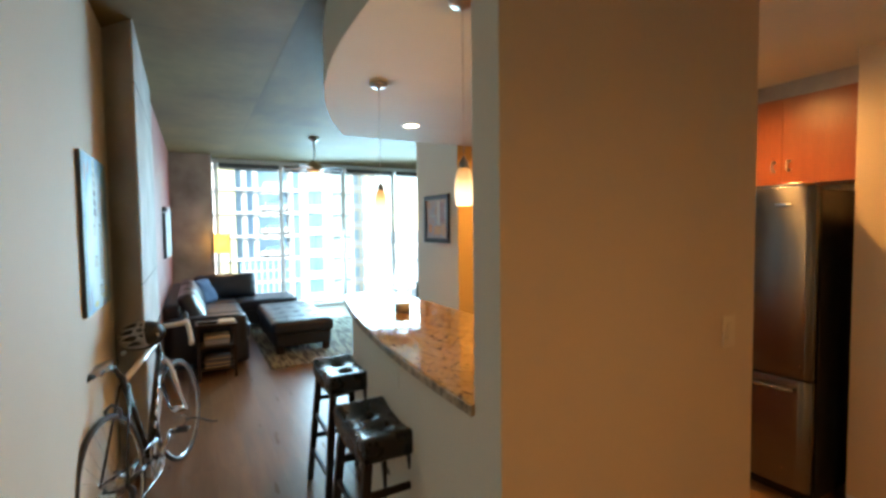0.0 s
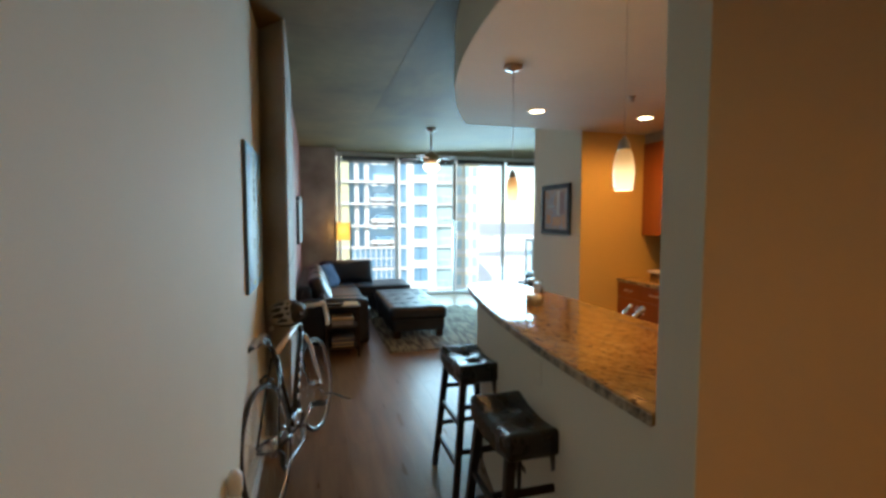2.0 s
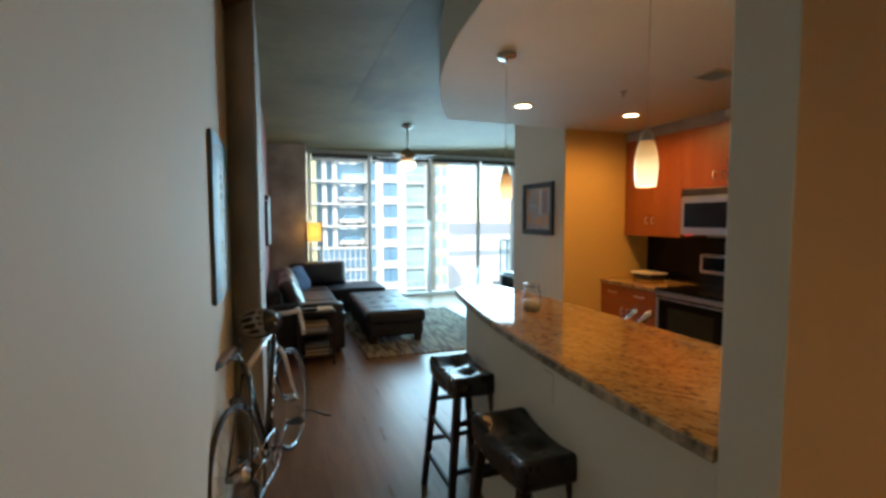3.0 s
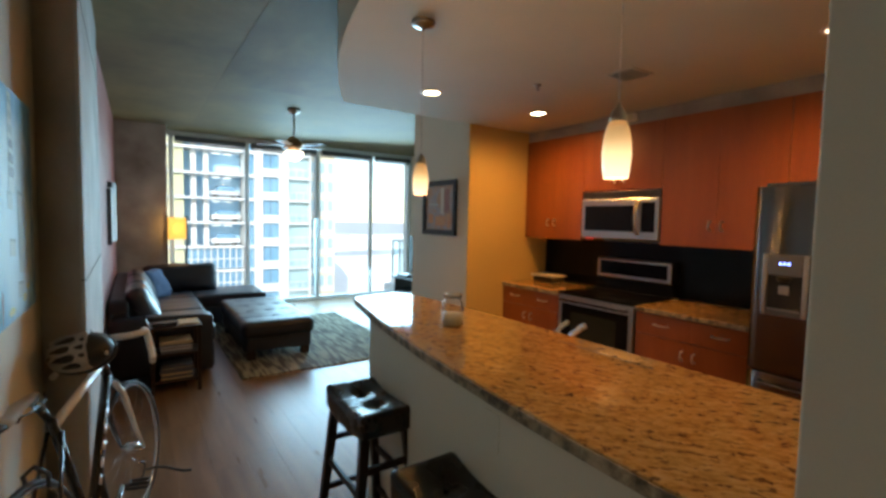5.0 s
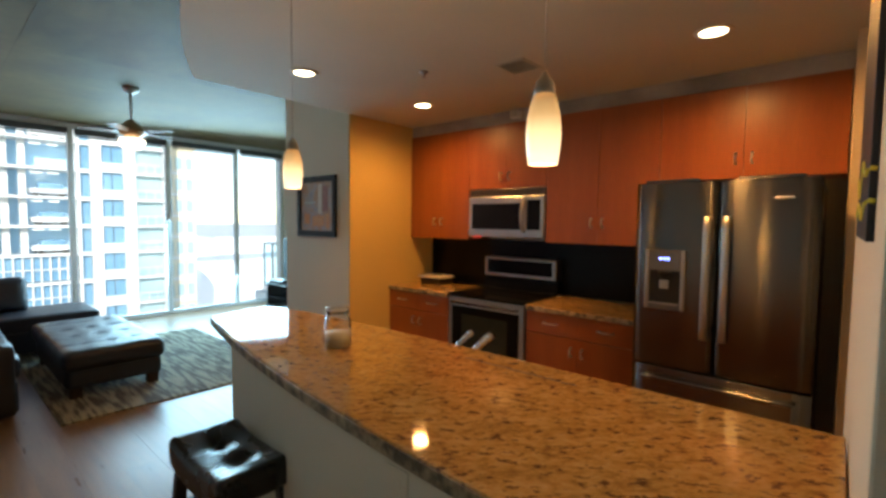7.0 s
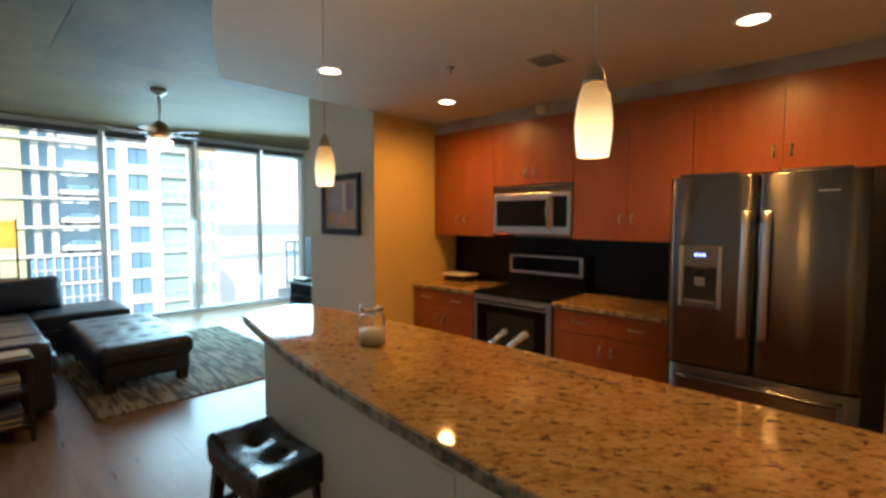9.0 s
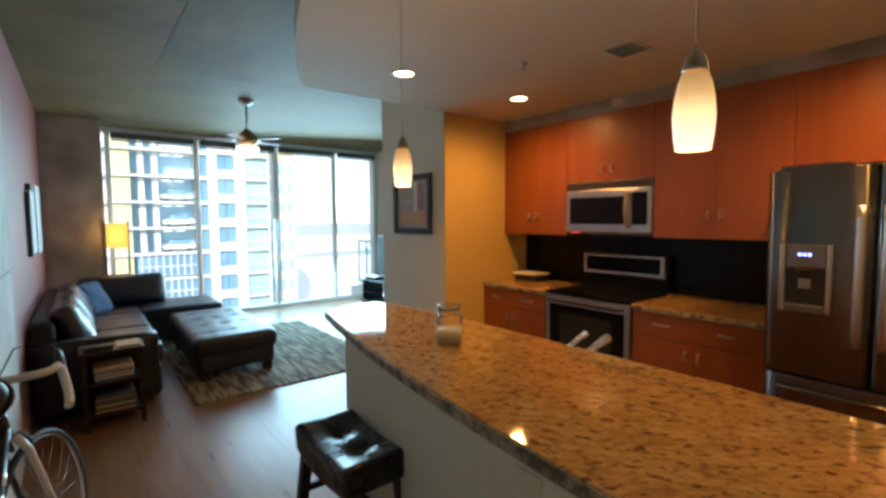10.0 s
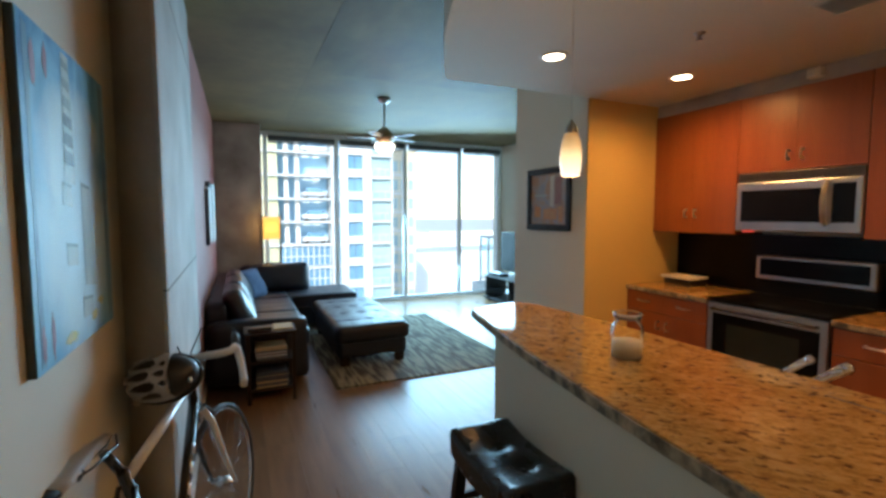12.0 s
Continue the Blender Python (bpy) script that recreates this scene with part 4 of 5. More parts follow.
for y in (7.17, 7.94, 8.70):
    part("upright", boxed(3.64, 4.06, y, y + 0.03, 0.0, 0.43), BLACK, tv)
t = thing("television", "black flat screen television on its stand", "television", (3.86, 7.9, 0.455))
part("foot", boxed(3.76, 3.96, 7.65, 8.15, 0.4555, 0.47, bevel=0.005), BLACK, t)
part("neck", boxed(3.86, 3.90, 7.85, 7.95, 0.47, 0.55), BLACK, t)
part("case", boxed(3.84, 3.90, 7.30, 8.53, 0.54, 1.22, bevel=0.008), SCREEN, t)
part("screen", boxed(3.8385, 3.8405, 7.33, 8.50, 0.57, 1.19), SCREEN, t)
db = thing("media_box", "black media player below the television", "media player", (3.75, 8.4, 0.455))
part("case", boxed(3.63, 3.82, 8.24, 8.62, 0.4555, 0.51, bevel=0.004), BLACK, db)
part("front", boxed(3.627, 3.6305, 8.26, 8.60, 0.465, 0.50), BLACK_GLOSS, db)

# ---- pictures ----
def canvas_paint(name, colours, scale, stretch=(1, 1, 1)):
    m, t, b, node, link = nodes_of(name)
    co, mp, n = node("ShaderNodeTexCoord"), node("ShaderNodeMapping"), node("ShaderNodeTexNoise")
    mp.inputs["Scale"].default_value = stretch
    n.inputs["Scale"].default_value, n.inputs["Detail"].default_value, n.inputs["Distortion"].default_value = scale, 6.0, 1.2
    ramp = node("ShaderNodeValToRGB")
    el = ramp.color_ramp.elements
    el[0].position, el[0].color = 0.25, (*colours[0], 1)
    el[1].position, el[1].color = 0.75, (*colours[-1], 1)
    for k, c in enumerate(colours[1:-1]):
        el.new(0.25 + 0.5 * (k + 1) / (len(colours) - 1)).color = (*c, 1)
    link(co.outputs["Object"], mp.inputs["Vector"])
    link(mp.outputs["Vector"], n.inputs["Vector"])
    link(n.outputs["Fac"], ramp.inputs["Fac"])
    link(ramp.outputs["Color"], b.inputs["Base Color"])
    b.inputs["Roughness"].default_value = 0.5
    return m


def wall_plate(outline, x0, x1):
    """A plate on a wall that faces east: outline in (y, z)."""
    bm = prism([(y, z) for y, z in outline], x0, x1)
    bmesh.ops.transform(bm, matrix=Matrix(((0, 0, 1, 0), (1, 0, 0, 0), (0, 1, 0, 0), (0, 0, 0, 1))), verts=bm.verts)
    return bm


TEAL = canvas_paint("blue_wash", [(0.02, 0.07, 0.21), (0.055, 0.25, 0.50), (0.18, 0.48, 0.68), (0.05, 0.19, 0.42)], 4.0, (1, 1, 0.6))
DEEP = canvas_paint("deep_blue_wash", [(0.05, 0.12, 0.26), (0.10, 0.24, 0.42), (0.16, 0.36, 0.50)], 8.0, (1, 1, 0.4))
SLATE = surface("slate_wash", (0.16, 0.24, 0.26), (0.24, 0.32, 0.34), 30, rough=0.5)
INK = surface("ink", (0.03, 0.05, 0.06), (0.07, 0.09, 0.10), 20, rough=0.5)
GREY = canvas_paint("grey_wash", [(0.34, 0.44, 0.44), (0.44, 0.52, 0.50)], 12.0)
YEL = canvas_paint("yellow_wash", [(0.60, 0.52, 0.10), (0.50, 0.50, 0.25)], 14.0)
CRIM = canvas_paint("crimson_wash", [(0.26, 0.10, 0.15), (0.34, 0.24, 0.34)], 12.0)


def guitar_wash(m):
    """A broad pale guitar body brushed softly over the blue ground."""
    t = m.node_tree
    b = t.nodes["Principled BSDF"]
    co, nz, warp = t.nodes.new("ShaderNodeTexCoord"), t.nodes.new("ShaderNodeTexNoise"), t.nodes.new("ShaderNodeMix")
    nz.inputs["Scale"].default_value, nz.inputs["Detail"].default_value = 5.0, 5.0
    t.links.new(co.outputs["Object"], nz.inputs["Vector"])
    warp.data_type, warp.blend_type = "RGBA", "LINEAR_LIGHT"
    warp.inputs[0].default_value = 0.10
    t.links.new(co.outputs["Object"], warp.inputs[6])
    t.links.new(nz.outputs["Color"], warp.inputs[7])
    total = None
    for centre, radii in (((-0.85, 3.10, 1.42), (9.0, 0.37, 0.34)), ((-0.85, 3.08, 1.68), (9.0, 0.27, 0.24))):
        mp, gr = t.nodes.new("ShaderNodeMapping"), t.nodes.new("ShaderNodeTexGradient")
        mp.vector_type, gr.gradient_type = "TEXTURE", "SPHERICAL"
        mp.inputs["Location"].default_value, mp.inputs["Scale"].default_value = centre, radii
        t.links.new(warp.outputs[2], mp.inputs["Vector"])
        t.links.new(mp.outputs["Vector"], gr.inputs["Vector"])
        if total:
            mx = t.nodes.new("ShaderNodeMath")
            mx.operation = "MAXIMUM"
            t.links.new(total, mx.inputs[0])
            t.links.new(gr.outputs["Fac"], mx.inputs[1])
            total = mx.outputs[0]
        else:
            total = gr.outputs["Fac"]
    ramp, mix, old = t.nodes.new("ShaderNodeValToRGB"), t.nodes.new("ShaderNodeMix"), b.inputs["Base Color"].links[0].from_socket
    ramp.color_ramp.elements[0].position, ramp.color_ramp.elements[1].position = 0.04, 0.40
    ramp.color_ramp.elements[1].color = (0.9, 0.9, 0.9, 1)
    t.links.new(total, ramp.inputs["Fac"])
    mix.data_type = "RGBA"
    t.links.new(ramp.outputs["Color"], mix.inputs[0])
    t.links.new(old, mix.inputs[6])
    mix.inputs[7].default_value = (0.50, 0.66, 0.70, 1)
    t.links.new(mix.outputs[2], b.inputs["Base Color"])


guitar_wash(TEAL)
art = thing("guitar_painting", "large canvas painting of a pale guitar on blue", "painting", (-0.86, 3.08, 1.16))
Y0, Y1, Z0, Z1 = 2.755, 3.42, 1.158, 1.955
FX0 = -0.850
part("stretcher", boxed(LEFT + 0.001, FX0 - 0.002, Y0, Y1, Z0, Z1, bevel=0.003), INK, art, "dark canvas edge")
part("canvas", boxed(FX0 - 0.0018, FX0, Y0 + 0.001, Y1 - 0.001, Z0 + 0.001, Z1 - 0.001), TEAL, art)


def art_plate(name, outline, layer, mt):
    return part(name, wall_plate(outline, FX0 + 0.00005 + 0.0004 * layer, FX0 + 0.0003 + 0.0004 * layer), mt, art)


art_plate("neck", [(3.00, 1.60), (3.085, 1.60), (3.075, 1.94), (3.02, 1.94)], 2, GREY)
for k in range(6):
    z, w = 1.655 + k * 0.05, 0.036 - k * 0.003
    art_plate("fret_mark", [(3.004 + 0.002 * k, z), (3.082 - 0.002 * k, z - 0.008), (3.080 - 0.002 * k, z + w - 0.008), (3.012 + 0.002 * k, z + w)], 3, INK if k < 3 else SLATE)
art_plate("pick_guard", [(3.135, 1.315), (3.25, 1.30), (3.205, 1.60), (3.13, 1.61)], 2, GREY)
art_plate("guard_line", [(3.128, 1.60), (3.207, 1.592), (3.207, 1.602), (3.128, 1.612)], 3, SLATE)
art_plate("guard_line", [(3.128, 1.315), (3.133, 1.315), (3.133, 1.61), (3.128, 1.61)], 3, SLATE)
for y, z, w in ((3.10, 1.225, 0.09), (2.99, 1.385, 0.085), (2.98, 1.545, 0.07)):
    art_plate("pickup", [(y, z), (y + w, z - 0.006), (y + w, z + 0.046), (y, z + 0.054)], 2, GREY)
    art_plate("pickup_shadow", [(y, z + 0.050), (y + w, z + 0.044), (y + w, z + 0.052), (y, z + 0.060)], 3, SLATE)
    art_plate("pickup_shadow", [(y - 0.004, z), (y, z), (y, z + 0.055), (y - 0.004, z + 0.058)], 3, SLATE)


def blot(c, r, seed):
    rg = random.Random(seed)
    return [(c[0] + r[0] * math.cos(a) * rg.uniform(0.55, 1.1), c[1] + r[1] * math.sin(a) * rg.uniform(0.55, 1.1)) for a in np.linspace(0, 6.28, 16, endpoint=False)]


for k, (c, r) in enumerate((((2.99, 1.195), (0.05, 0.018)), ((3.20, 1.215), (0.04, 0.02)), ((3.27, 1.25), (0.03, 0.016)))):
    art_plate("paint_spot", blot(c, r, k), 3, YEL)
for k, (c, r) in enumerate((((2.83, 1.86), (0.020, 0.06)), ((2.86, 1.23), (0.012, 0.06)), ((2.905, 1.88), (0.014, 0.05)), ((2.80, 1.22), (0.016, 0.05)))):
    art_plate("paint_spot", blot(c, r, k + 9), 3, CRIM)
for k, (y, w) in enumerate(((2.78, 0.03), (3.36, 0.04))):
    art_plate("brush_stroke", [(y, 1.17), (y + w, 1.20), (y + w * 0.8, 1.62), (y + w, 1.93), (y + 0.002, 1.94), (y + 0.006, 1.5)], 1, DEEP)

pic = thing("framed_picture", "dark framed abstract picture in orange and blue", "picture", (2.19, 5.03, 1.386))
FRAME = surface("dark_frame", (0.010, 0.011, 0.013), (0.018, 0.019, 0.022), 8, rough=0.55, bump=0.02)
FRAME.node_tree.nodes["Principled BSDF"].inputs["Specular IOR Level"].default_value = 0.15
Y0, Y1, Z0, Z1 = 4.672, 5.312, 1.380, 1.955
for q in ((Y0, Y1, Z0, Z0 + 0.055), (Y0, Y1, Z1 - 0.055, Z1), (Y0, Y0 + 0.055, Z0 + 0.055, Z1 - 0.055), (Y1 - 0.055, Y1, Z0 + 0.055, Z1 - 0.055)):
    part("frame_rail", boxed(2.172, 2.199, *q, bevel=0.006), FRAME, pic)
part("print", boxed(2.188, 2.198, Y0 + 0.055, Y1 - 0.055, Z0 + 0.055, Z1 - 0.055), canvas_paint("print_ground", [(0.16, 0.18, 0.22), (0.32, 0.29, 0.26), (0.40, 0.20, 0.09), (0.20, 0.20, 0.24)], 6.0), pic)
ORANGE = canvas_paint("orange_wash", [(0.50, 0.17, 0.04), (0.56, 0.32, 0.11)], 18.0)
CREAM = canvas_paint("cream_wash", [(0.50, 0.42, 0.30), (0.60, 0.54, 0.42)], 14.0)
DULLRED = canvas_paint("dull_red_wash", [(0.22, 0.06, 0.05), (0.30, 0.14, 0.10)], 16.0)
for y0, y1, z0, z1, mt in ((4.80, 4.90, 1.62, 1.86, DULLRED), (4.90, 4.96, 1.60, 1.88, CREAM), (4.86, 5.06, 1.48, 1.58, ORANGE), (5.10, 5.20, 1.50, 1.60, ORANGE), (5.00, 5.20, 1.70, 1.710, GREY), (4.78, 4.84, 1.46, 1.60, ORANGE)):
    part("colour_field", boxed(2.1865, 2.1879, y0, y1, z0, z1), mt, pic)

ra = thing("wall_panel_art", "pale two-piece relief panel hung on the red wall", "wall art", (-0.72, 6.9, 1.2))
PANEL = surface("panel_paint", (0.50, 0.54, 0.55), (0.64, 0.67, 0.67), 7, rough=0.5, bump=0.1)
part("panel", boxed(REDX + 0.001, -0.70, 6.62, 7.05, 1.24, 1.80, bevel=0.004), PANEL, ra)
part("panel", boxed(REDX + 0.001, -0.69, 7.06, 7.55, 1.22, 1.87, bevel=0.004), PANEL, ra)
part("panel_edge", boxed(REDX + 0.001, -0.705, 6.585, 6.618, 1.22, 1.78, bevel=0.003), INK, ra)
part("panel_edge", boxed(REDX + 0.001, -0.70, 6.70, 6.95, 1.802, 1.86, bevel=0.003), INK, ra)

ol = thing("wall_outlet", "white wall outlet with a plugged-in air freshener", "outlet", (LEFT, 2.09, 0.5))
part("plate", boxed(LEFT + 0.0005, LEFT + 0.006, 2.055, 2.125, 0.42, 0.54, bevel=0.002), WHITE, ol)
part("freshener", pillow(LEFT + 0.0065, LEFT + 0.06, 2.06, 2.12, 0.48, 0.575, 0.4, 6, edge=0.8), WHITE, ol)

NIGHT = canvas_paint("night_wash", [(0.004, 0.005, 0.009), (0.010, 0.011, 0.018), (0.006, 0.006, 0.008)], 5.0)
ca = thing("dark_canvas", "black canvas with bright yellow outlines", "painting", (0.62, 1.16, 1.51))
part("stretcher", boxed(0.45, 0.95, 1.1505, 1.1585, 1.51, 2.35, bevel=0.001), NIGHT, ca)
YLINE = surface("yellow_line", (0.55, 0.50, 0.03), (0.62, 0.56, 0.05), 20, rough=0.5, bump=0)
for pts in ([(0.93, 1.62), (0.80, 1.58), (0.66, 1.63), (0.55, 1.60), (0.46, 1.60)], [(0.93, 1.55), (0.80, 1.57), (0.64, 1.54), (0.54, 1.56), (0.46, 1.56)], [(0.90, 2.0), (0.72, 1.9), (0.56, 1.95), (0.46, 1.88)]):
    part("yellow_line", tubed([(x, 1.1587, z) for x, z in pts], 0.003, 6), YLINE, ca)
for z in (1.56, 1.60, 1.88):
    part("yellow_line", tubed([(0.4495, 1.1515, z), (0.4495, 1.1585, z + 0.002)], 0.003, 6), YLINE, ca)

bo = thing("wall_outlet", "beige outlet plate on the bar half wall", "outlet", (0.352, 1.9, 0.93))
part("plate", boxed(0.350, 0.3575, 1.865, 1.935, 0.87, 0.985, bevel=0.002), PAINT, bo)
for z in (0.905, 0.95):
    part("socket", boxed(0.3485, 0.3502, 1.885, 1.915, z - 0.012, z + 0.012, bevel=0.0008), PAINT, bo)

BASE = surface("baseboard_paint", (0.66, 0.64, 0.60), (0.72, 0.70, 0.66), 6, rough=0.45, bump=0.02)
for k, q in enumerate(((LEFT, LEFT + 0.012, -1.6, 3.679), (2.668, 2.6795, -1.6, 1.16), (0.29, 1.45, 1.008, 1.0195), (LEFT + 0.013, 2.667, -1.599, -1.587))):
    structure("baseboard_%d" % (k + 1), boxed(*q, 0.0005, 0.09, bevel=0.003), BASE, "white painted baseboard", "baseboard")
structure("baseboard_5", boxed(2.188, 2.1995, 4.502, 5.56, 0.0005, 0.09, bevel=0.003), BASE, "white painted baseboard", "baseboard")
structure("baseboard_6", boxed(REDX + 0.0005, REDX + 0.012, 5.11, 8.79, 0.0005, 0.09, bevel=0.003), BASE, "white painted baseboard", "baseboard")

# ---- bicycle ----
REAR, FRONT = Vector((-0.737, 2.73, 0)), Vector((-0.495, 3.66, 0))
LEAN, STEER, STEER_BAR = 0.13, radians(-6), radians(12)
ahead = (FRONT - REAR).normalized()
side = Vector((ahead.y, -ahead.x, 0))


def on_bike(u, w, z):
    return REAR + ahead * u + side * (w - LEAN * z) + Vector((0, 0, z))


def on_fork(u, w, z, angle=None):
    """The same for what turns with the handlebar."""
    pivot, axis = Vector((0.80, 0.0, 0.86)), Vector((-0.2926, 0.0, 0.9562))
    p = Matrix.Rotation(STEER if angle is None else angle, 3, axis) @ (Vector((u, -w, z)) - pivot) + pivot
    return on_bike(p.x, -p.y, p.z)


def on_bar(u, w, z):
    return on_fork(u, w, z, STEER_BAR)


BIKE_WHITE = surface("white_frame_paint", (0.66, 0.66, 0.66), (0.74, 0.74, 0.74), 9, rough=0.22, bump=0, coat=0.4)
BIKE_BLACK = surface("black_frame_paint", (0.012, 0.012, 0.014), (0.02, 0.02, 0.022), 9, rough=0.2, bump=0, coat=0.4)
RUBBER = surface("tyre_rubber", (0.015, 0.015, 0.015), (0.03, 0.03, 0.03), 30, rough=0.7, bump=0.1)
ALLOY = surface("alloy", (0.55, 0.55, 0.56), (0.65, 0.65, 0.66), 8, rough=0.25, metal=1.0, bump=0)
TAPE = surface("white_bar_tape", (0.60, 0.59, 0.56), (0.72, 0.71, 0.68), 40, rough=0.7, bump=0.2)
bike = thing("road_bicycle", "white and black road bicycle leaning along the wall", "bicycle", tuple(REAR))


def wheel(u, at):
    w = part("wheel", tubed([at(u + 0.312 * math.cos(a), 0, 0.335 + 0.312 * math.sin(a)) for a in np.linspace(0, 2 * math.pi, 48, endpoint=False)], 0.0075, 8, True), ALLOY, bike, "alloy wheel rim")
    part("tyre", tubed([at(u + 0.3235 * math.cos(a), 0, 0.335 + 0.3235 * math.sin(a)) for a in np.linspace(0, 2 * math.pi, 48, endpoint=False)], 0.0135, 8, True), RUBBER, w)
    part("hub", tubed([at(u, -0.05, 0.335), at(u, -0.03, 0.335), at(u, -0.028, 0.335), at(u, 0.028, 0.335), at(u, 0.03, 0.335), at(u, 0.05, 0.335)], [0.012, 0.012, 0.022, 0.022, 0.012, 0.012], 12), ALLOY, w)
    for k in range(24):
        a, b2 = 2 * math.pi * k / 24, 2 * math.pi * (k / 24 + (0.09 if k % 2 else -0.09))
        sgn = 0.026 if (k // 2) % 2 else -0.026
        part("spoke", tubed([at(u + 0.02 * math.cos(b2), sgn, 0.335 + 0.02 * math.sin(b2)), at(u + 0.305 * math.cos(a), 0, 0.335 + 0.305 * math.sin(a))], 0.0008, 4), ALLOY, w)
    return w


rear, front_wheel = wheel(0.0, on_bike), wheel(0.975, on_fork)
BB, SEAT, HEAD, LOWER = (0.41, 0.27), (0.29, 0.755), (0.80, 0.86), (0.835, 0.73)


def frame_tube(name, a, b, r, mt, w0=0.0, w1=0.0):
    return part(name, tubed([on_bike(a[0], w0, a[1]), on_bike(b[0], w1, b[1])], r, 12), mt, bike)


frame_tube("top_tube", SEAT, (0.81, 0.835), 0.017, BIKE_WHITE)
down = frame_tube("down_tube", (0.825, 0.765), BB, 0.021, BIKE_BLACK)
for k in range(5):
    q = 0.25 + k * 0.11
    p0, p1 = Vector((0.825, 0.765)).lerp(Vector(BB), q), Vector((0.825, 0.765)).lerp(Vector(BB), q + 0.06)
    part("decal", tubed([on_bike(p0.x, 0.0045, p0.y), on_bike(p1.x, 0.0045, p1.y)], 0.0175, 10), BIKE_WHITE, down)
frame_tube("seat_tube", (0.28, 0.785), BB, 0.016, BIKE_BLACK)
frame_tube("head_tube", HEAD, LOWER, 0.020, BIKE_BLACK)
for sg in (-1, 1):
    frame_tube("seat_stay", (0.29, 0.735), (0.0, 0.335), 0.007, BIKE_BLACK, sg * 0.022, sg * 0.058)
    frame_tube("chain_stay", BB, (0.0, 0.335), 0.010, BIKE_BLACK, sg * 0.03, sg * 0.058)
    part("fork_blade", tubed([on_fork(0.838, sg * 0.02, 0.73), on_fork(0.86, sg * 0.042, 0.67), on_fork(0.92, sg * 0.048, 0.46), on_fork(0.975, sg * 0.05, 0.335)], [0.014, 0.014, 0.011, 0.008], 10), BIKE_WHITE if sg > 0 else BIKE_BLACK, bike)
part("seat_post", tubed([on_bike(0.285, 0, 0.77), on_bike(0.265, -0.028, 0.852)], 0.0135, 12), BIKE_BLACK, bike)
def saddle_piece(prof):
    bm = bmesh.new()
    rows = []
    for u, hw, z in prof:
        rows.append([bm.verts.new(on_bike(u, hw * w - 0.064, z - dz)) for w, dz in ((-1, 0.018), (-0.95, 0.006), (-0.5, 0.0), (0, 0.004), (0.5, 0.0), (0.95, 0.006), (1, 0.018))])
    for r0, r1 in zip(rows, rows[1:]):
        for k in range(6):
            bm.faces.new((r0[k], r0[k + 1], r1[k + 1], r1[k])).smooth = True
    for r0 in (rows[0], rows[-1]):
        bm.faces.new(r0)
    bmesh.ops.solidify(bm, geom=bm.faces[:], thickness=0.008)
    return bm


saddle = part("saddle", saddle_piece([(0.055, 0.058, 0.876), (0.11, 0.052, 0.872), (0.20, 0.030, 0.870), (0.29, 0.019, 0.872), (0.36, 0.014, 0.868)]), BIKE_WHITE, bike, "white racing saddle with a black tail")
part("saddle_tail", saddle_piece([(0.0, 0.030, 0.862), (0.02, 0.046, 0.870), (0.054, 0.057, 0.876)]), BLACK, saddle)
for sg in (-1, 1):
    part("saddle_rail", tubed([on_bike(0.09, sg * 0.022 - 0.045, 0.858), on_bike(0.19, sg * 0.016 - 0.03, 0.850), on_bike(0.31, sg * 0.014 - 0.03, 0.850), on_bike(0.36, sg * 0.006 - 0.048, 0.860)], 0.0035, 6), BIKE_BLACK, saddle)
part("rear_light", tubed([on_bike(0.17, -0.035, 0.852), on_bike(0.15, -0.035, 0.842)], 0.012, 10), BLACK, saddle)
part("stem", tubed([on_bar(0.795, 0, 0.90), on_bar(0.79, 0, 0.915), on_bar(0.87, 0, 0.93)], 0.016, 10), BIKE_BLACK, bike)
for sg in (-1, 1):
    h = part("handlebar", tubed([on_bar(0.87, 0, 0.93), on_bar(0.87, sg * 0.13, 0.932), on_bar(0.88, sg * 0.168, 0.935), on_bar(0.92, sg * 0.184, 0.94), on_bar(0.955, sg * 0.186, 0.925), on_bar(0.965, sg * 0.187, 0.88), on_bar(0.945, sg * 0.189, 0.83), on_bar(0.90, sg * 0.191, 0.80), on_bar(0.83, sg * 0.193, 0.80)], 0.0155, 10), TAPE, bike)
    part("brake_hood", tubed([on_bar(0.945, sg * 0.186, 0.935), on_bar(0.98, sg * 0.186, 0.96), on_bar(1.005, sg * 0.186, 0.985)], [0.018, 0.017, 0.011], 10), BLACK, h)
    part("brake_lever", tubed([on_bar(1.0, sg * 0.186, 0.965), on_bar(1.02, sg * 0.189, 0.92), on_bar(1.0, sg * 0.193, 0.86), on_bar(0.985, sg * 0.195, 0.82)], [0.008, 0.007, 0.006, 0.005], 8), BLACK, h)
    part("brake_cable", tubed([on_bar(0.985, sg * 0.20, 0.985), on_bar(1.02, sg * 0.15, 1.03), on_bar(1.0, sg * 0.06, 1.02), on_bar(0.90, sg * 0.02, 0.95), on_bar(0.85, 0, 0.83)], 0.003, 6), BLACK, h)
for u, z, at in ((0.90, 0.69, on_fork), (0.125, 0.66, on_bike)):
    c = part("brake_caliper", tubed([at(u, -0.03, z - 0.045), at(u, -0.034, z), at(u, 0.0, z + 0.03), at(u, 0.034, z), at(u, 0.03, z - 0.045)], 0.008, 8), BLACK, bike)
ring = part("chainring", tubed([on_bike(0.41 + 0.098 * math.cos(a), 0.045, 0.27 + 0.098 * math.sin(a)) for a in np.linspace(0, 2 * math.pi, 32, endpoint=False)], 0.005, 6, True), ALLOY, bike)
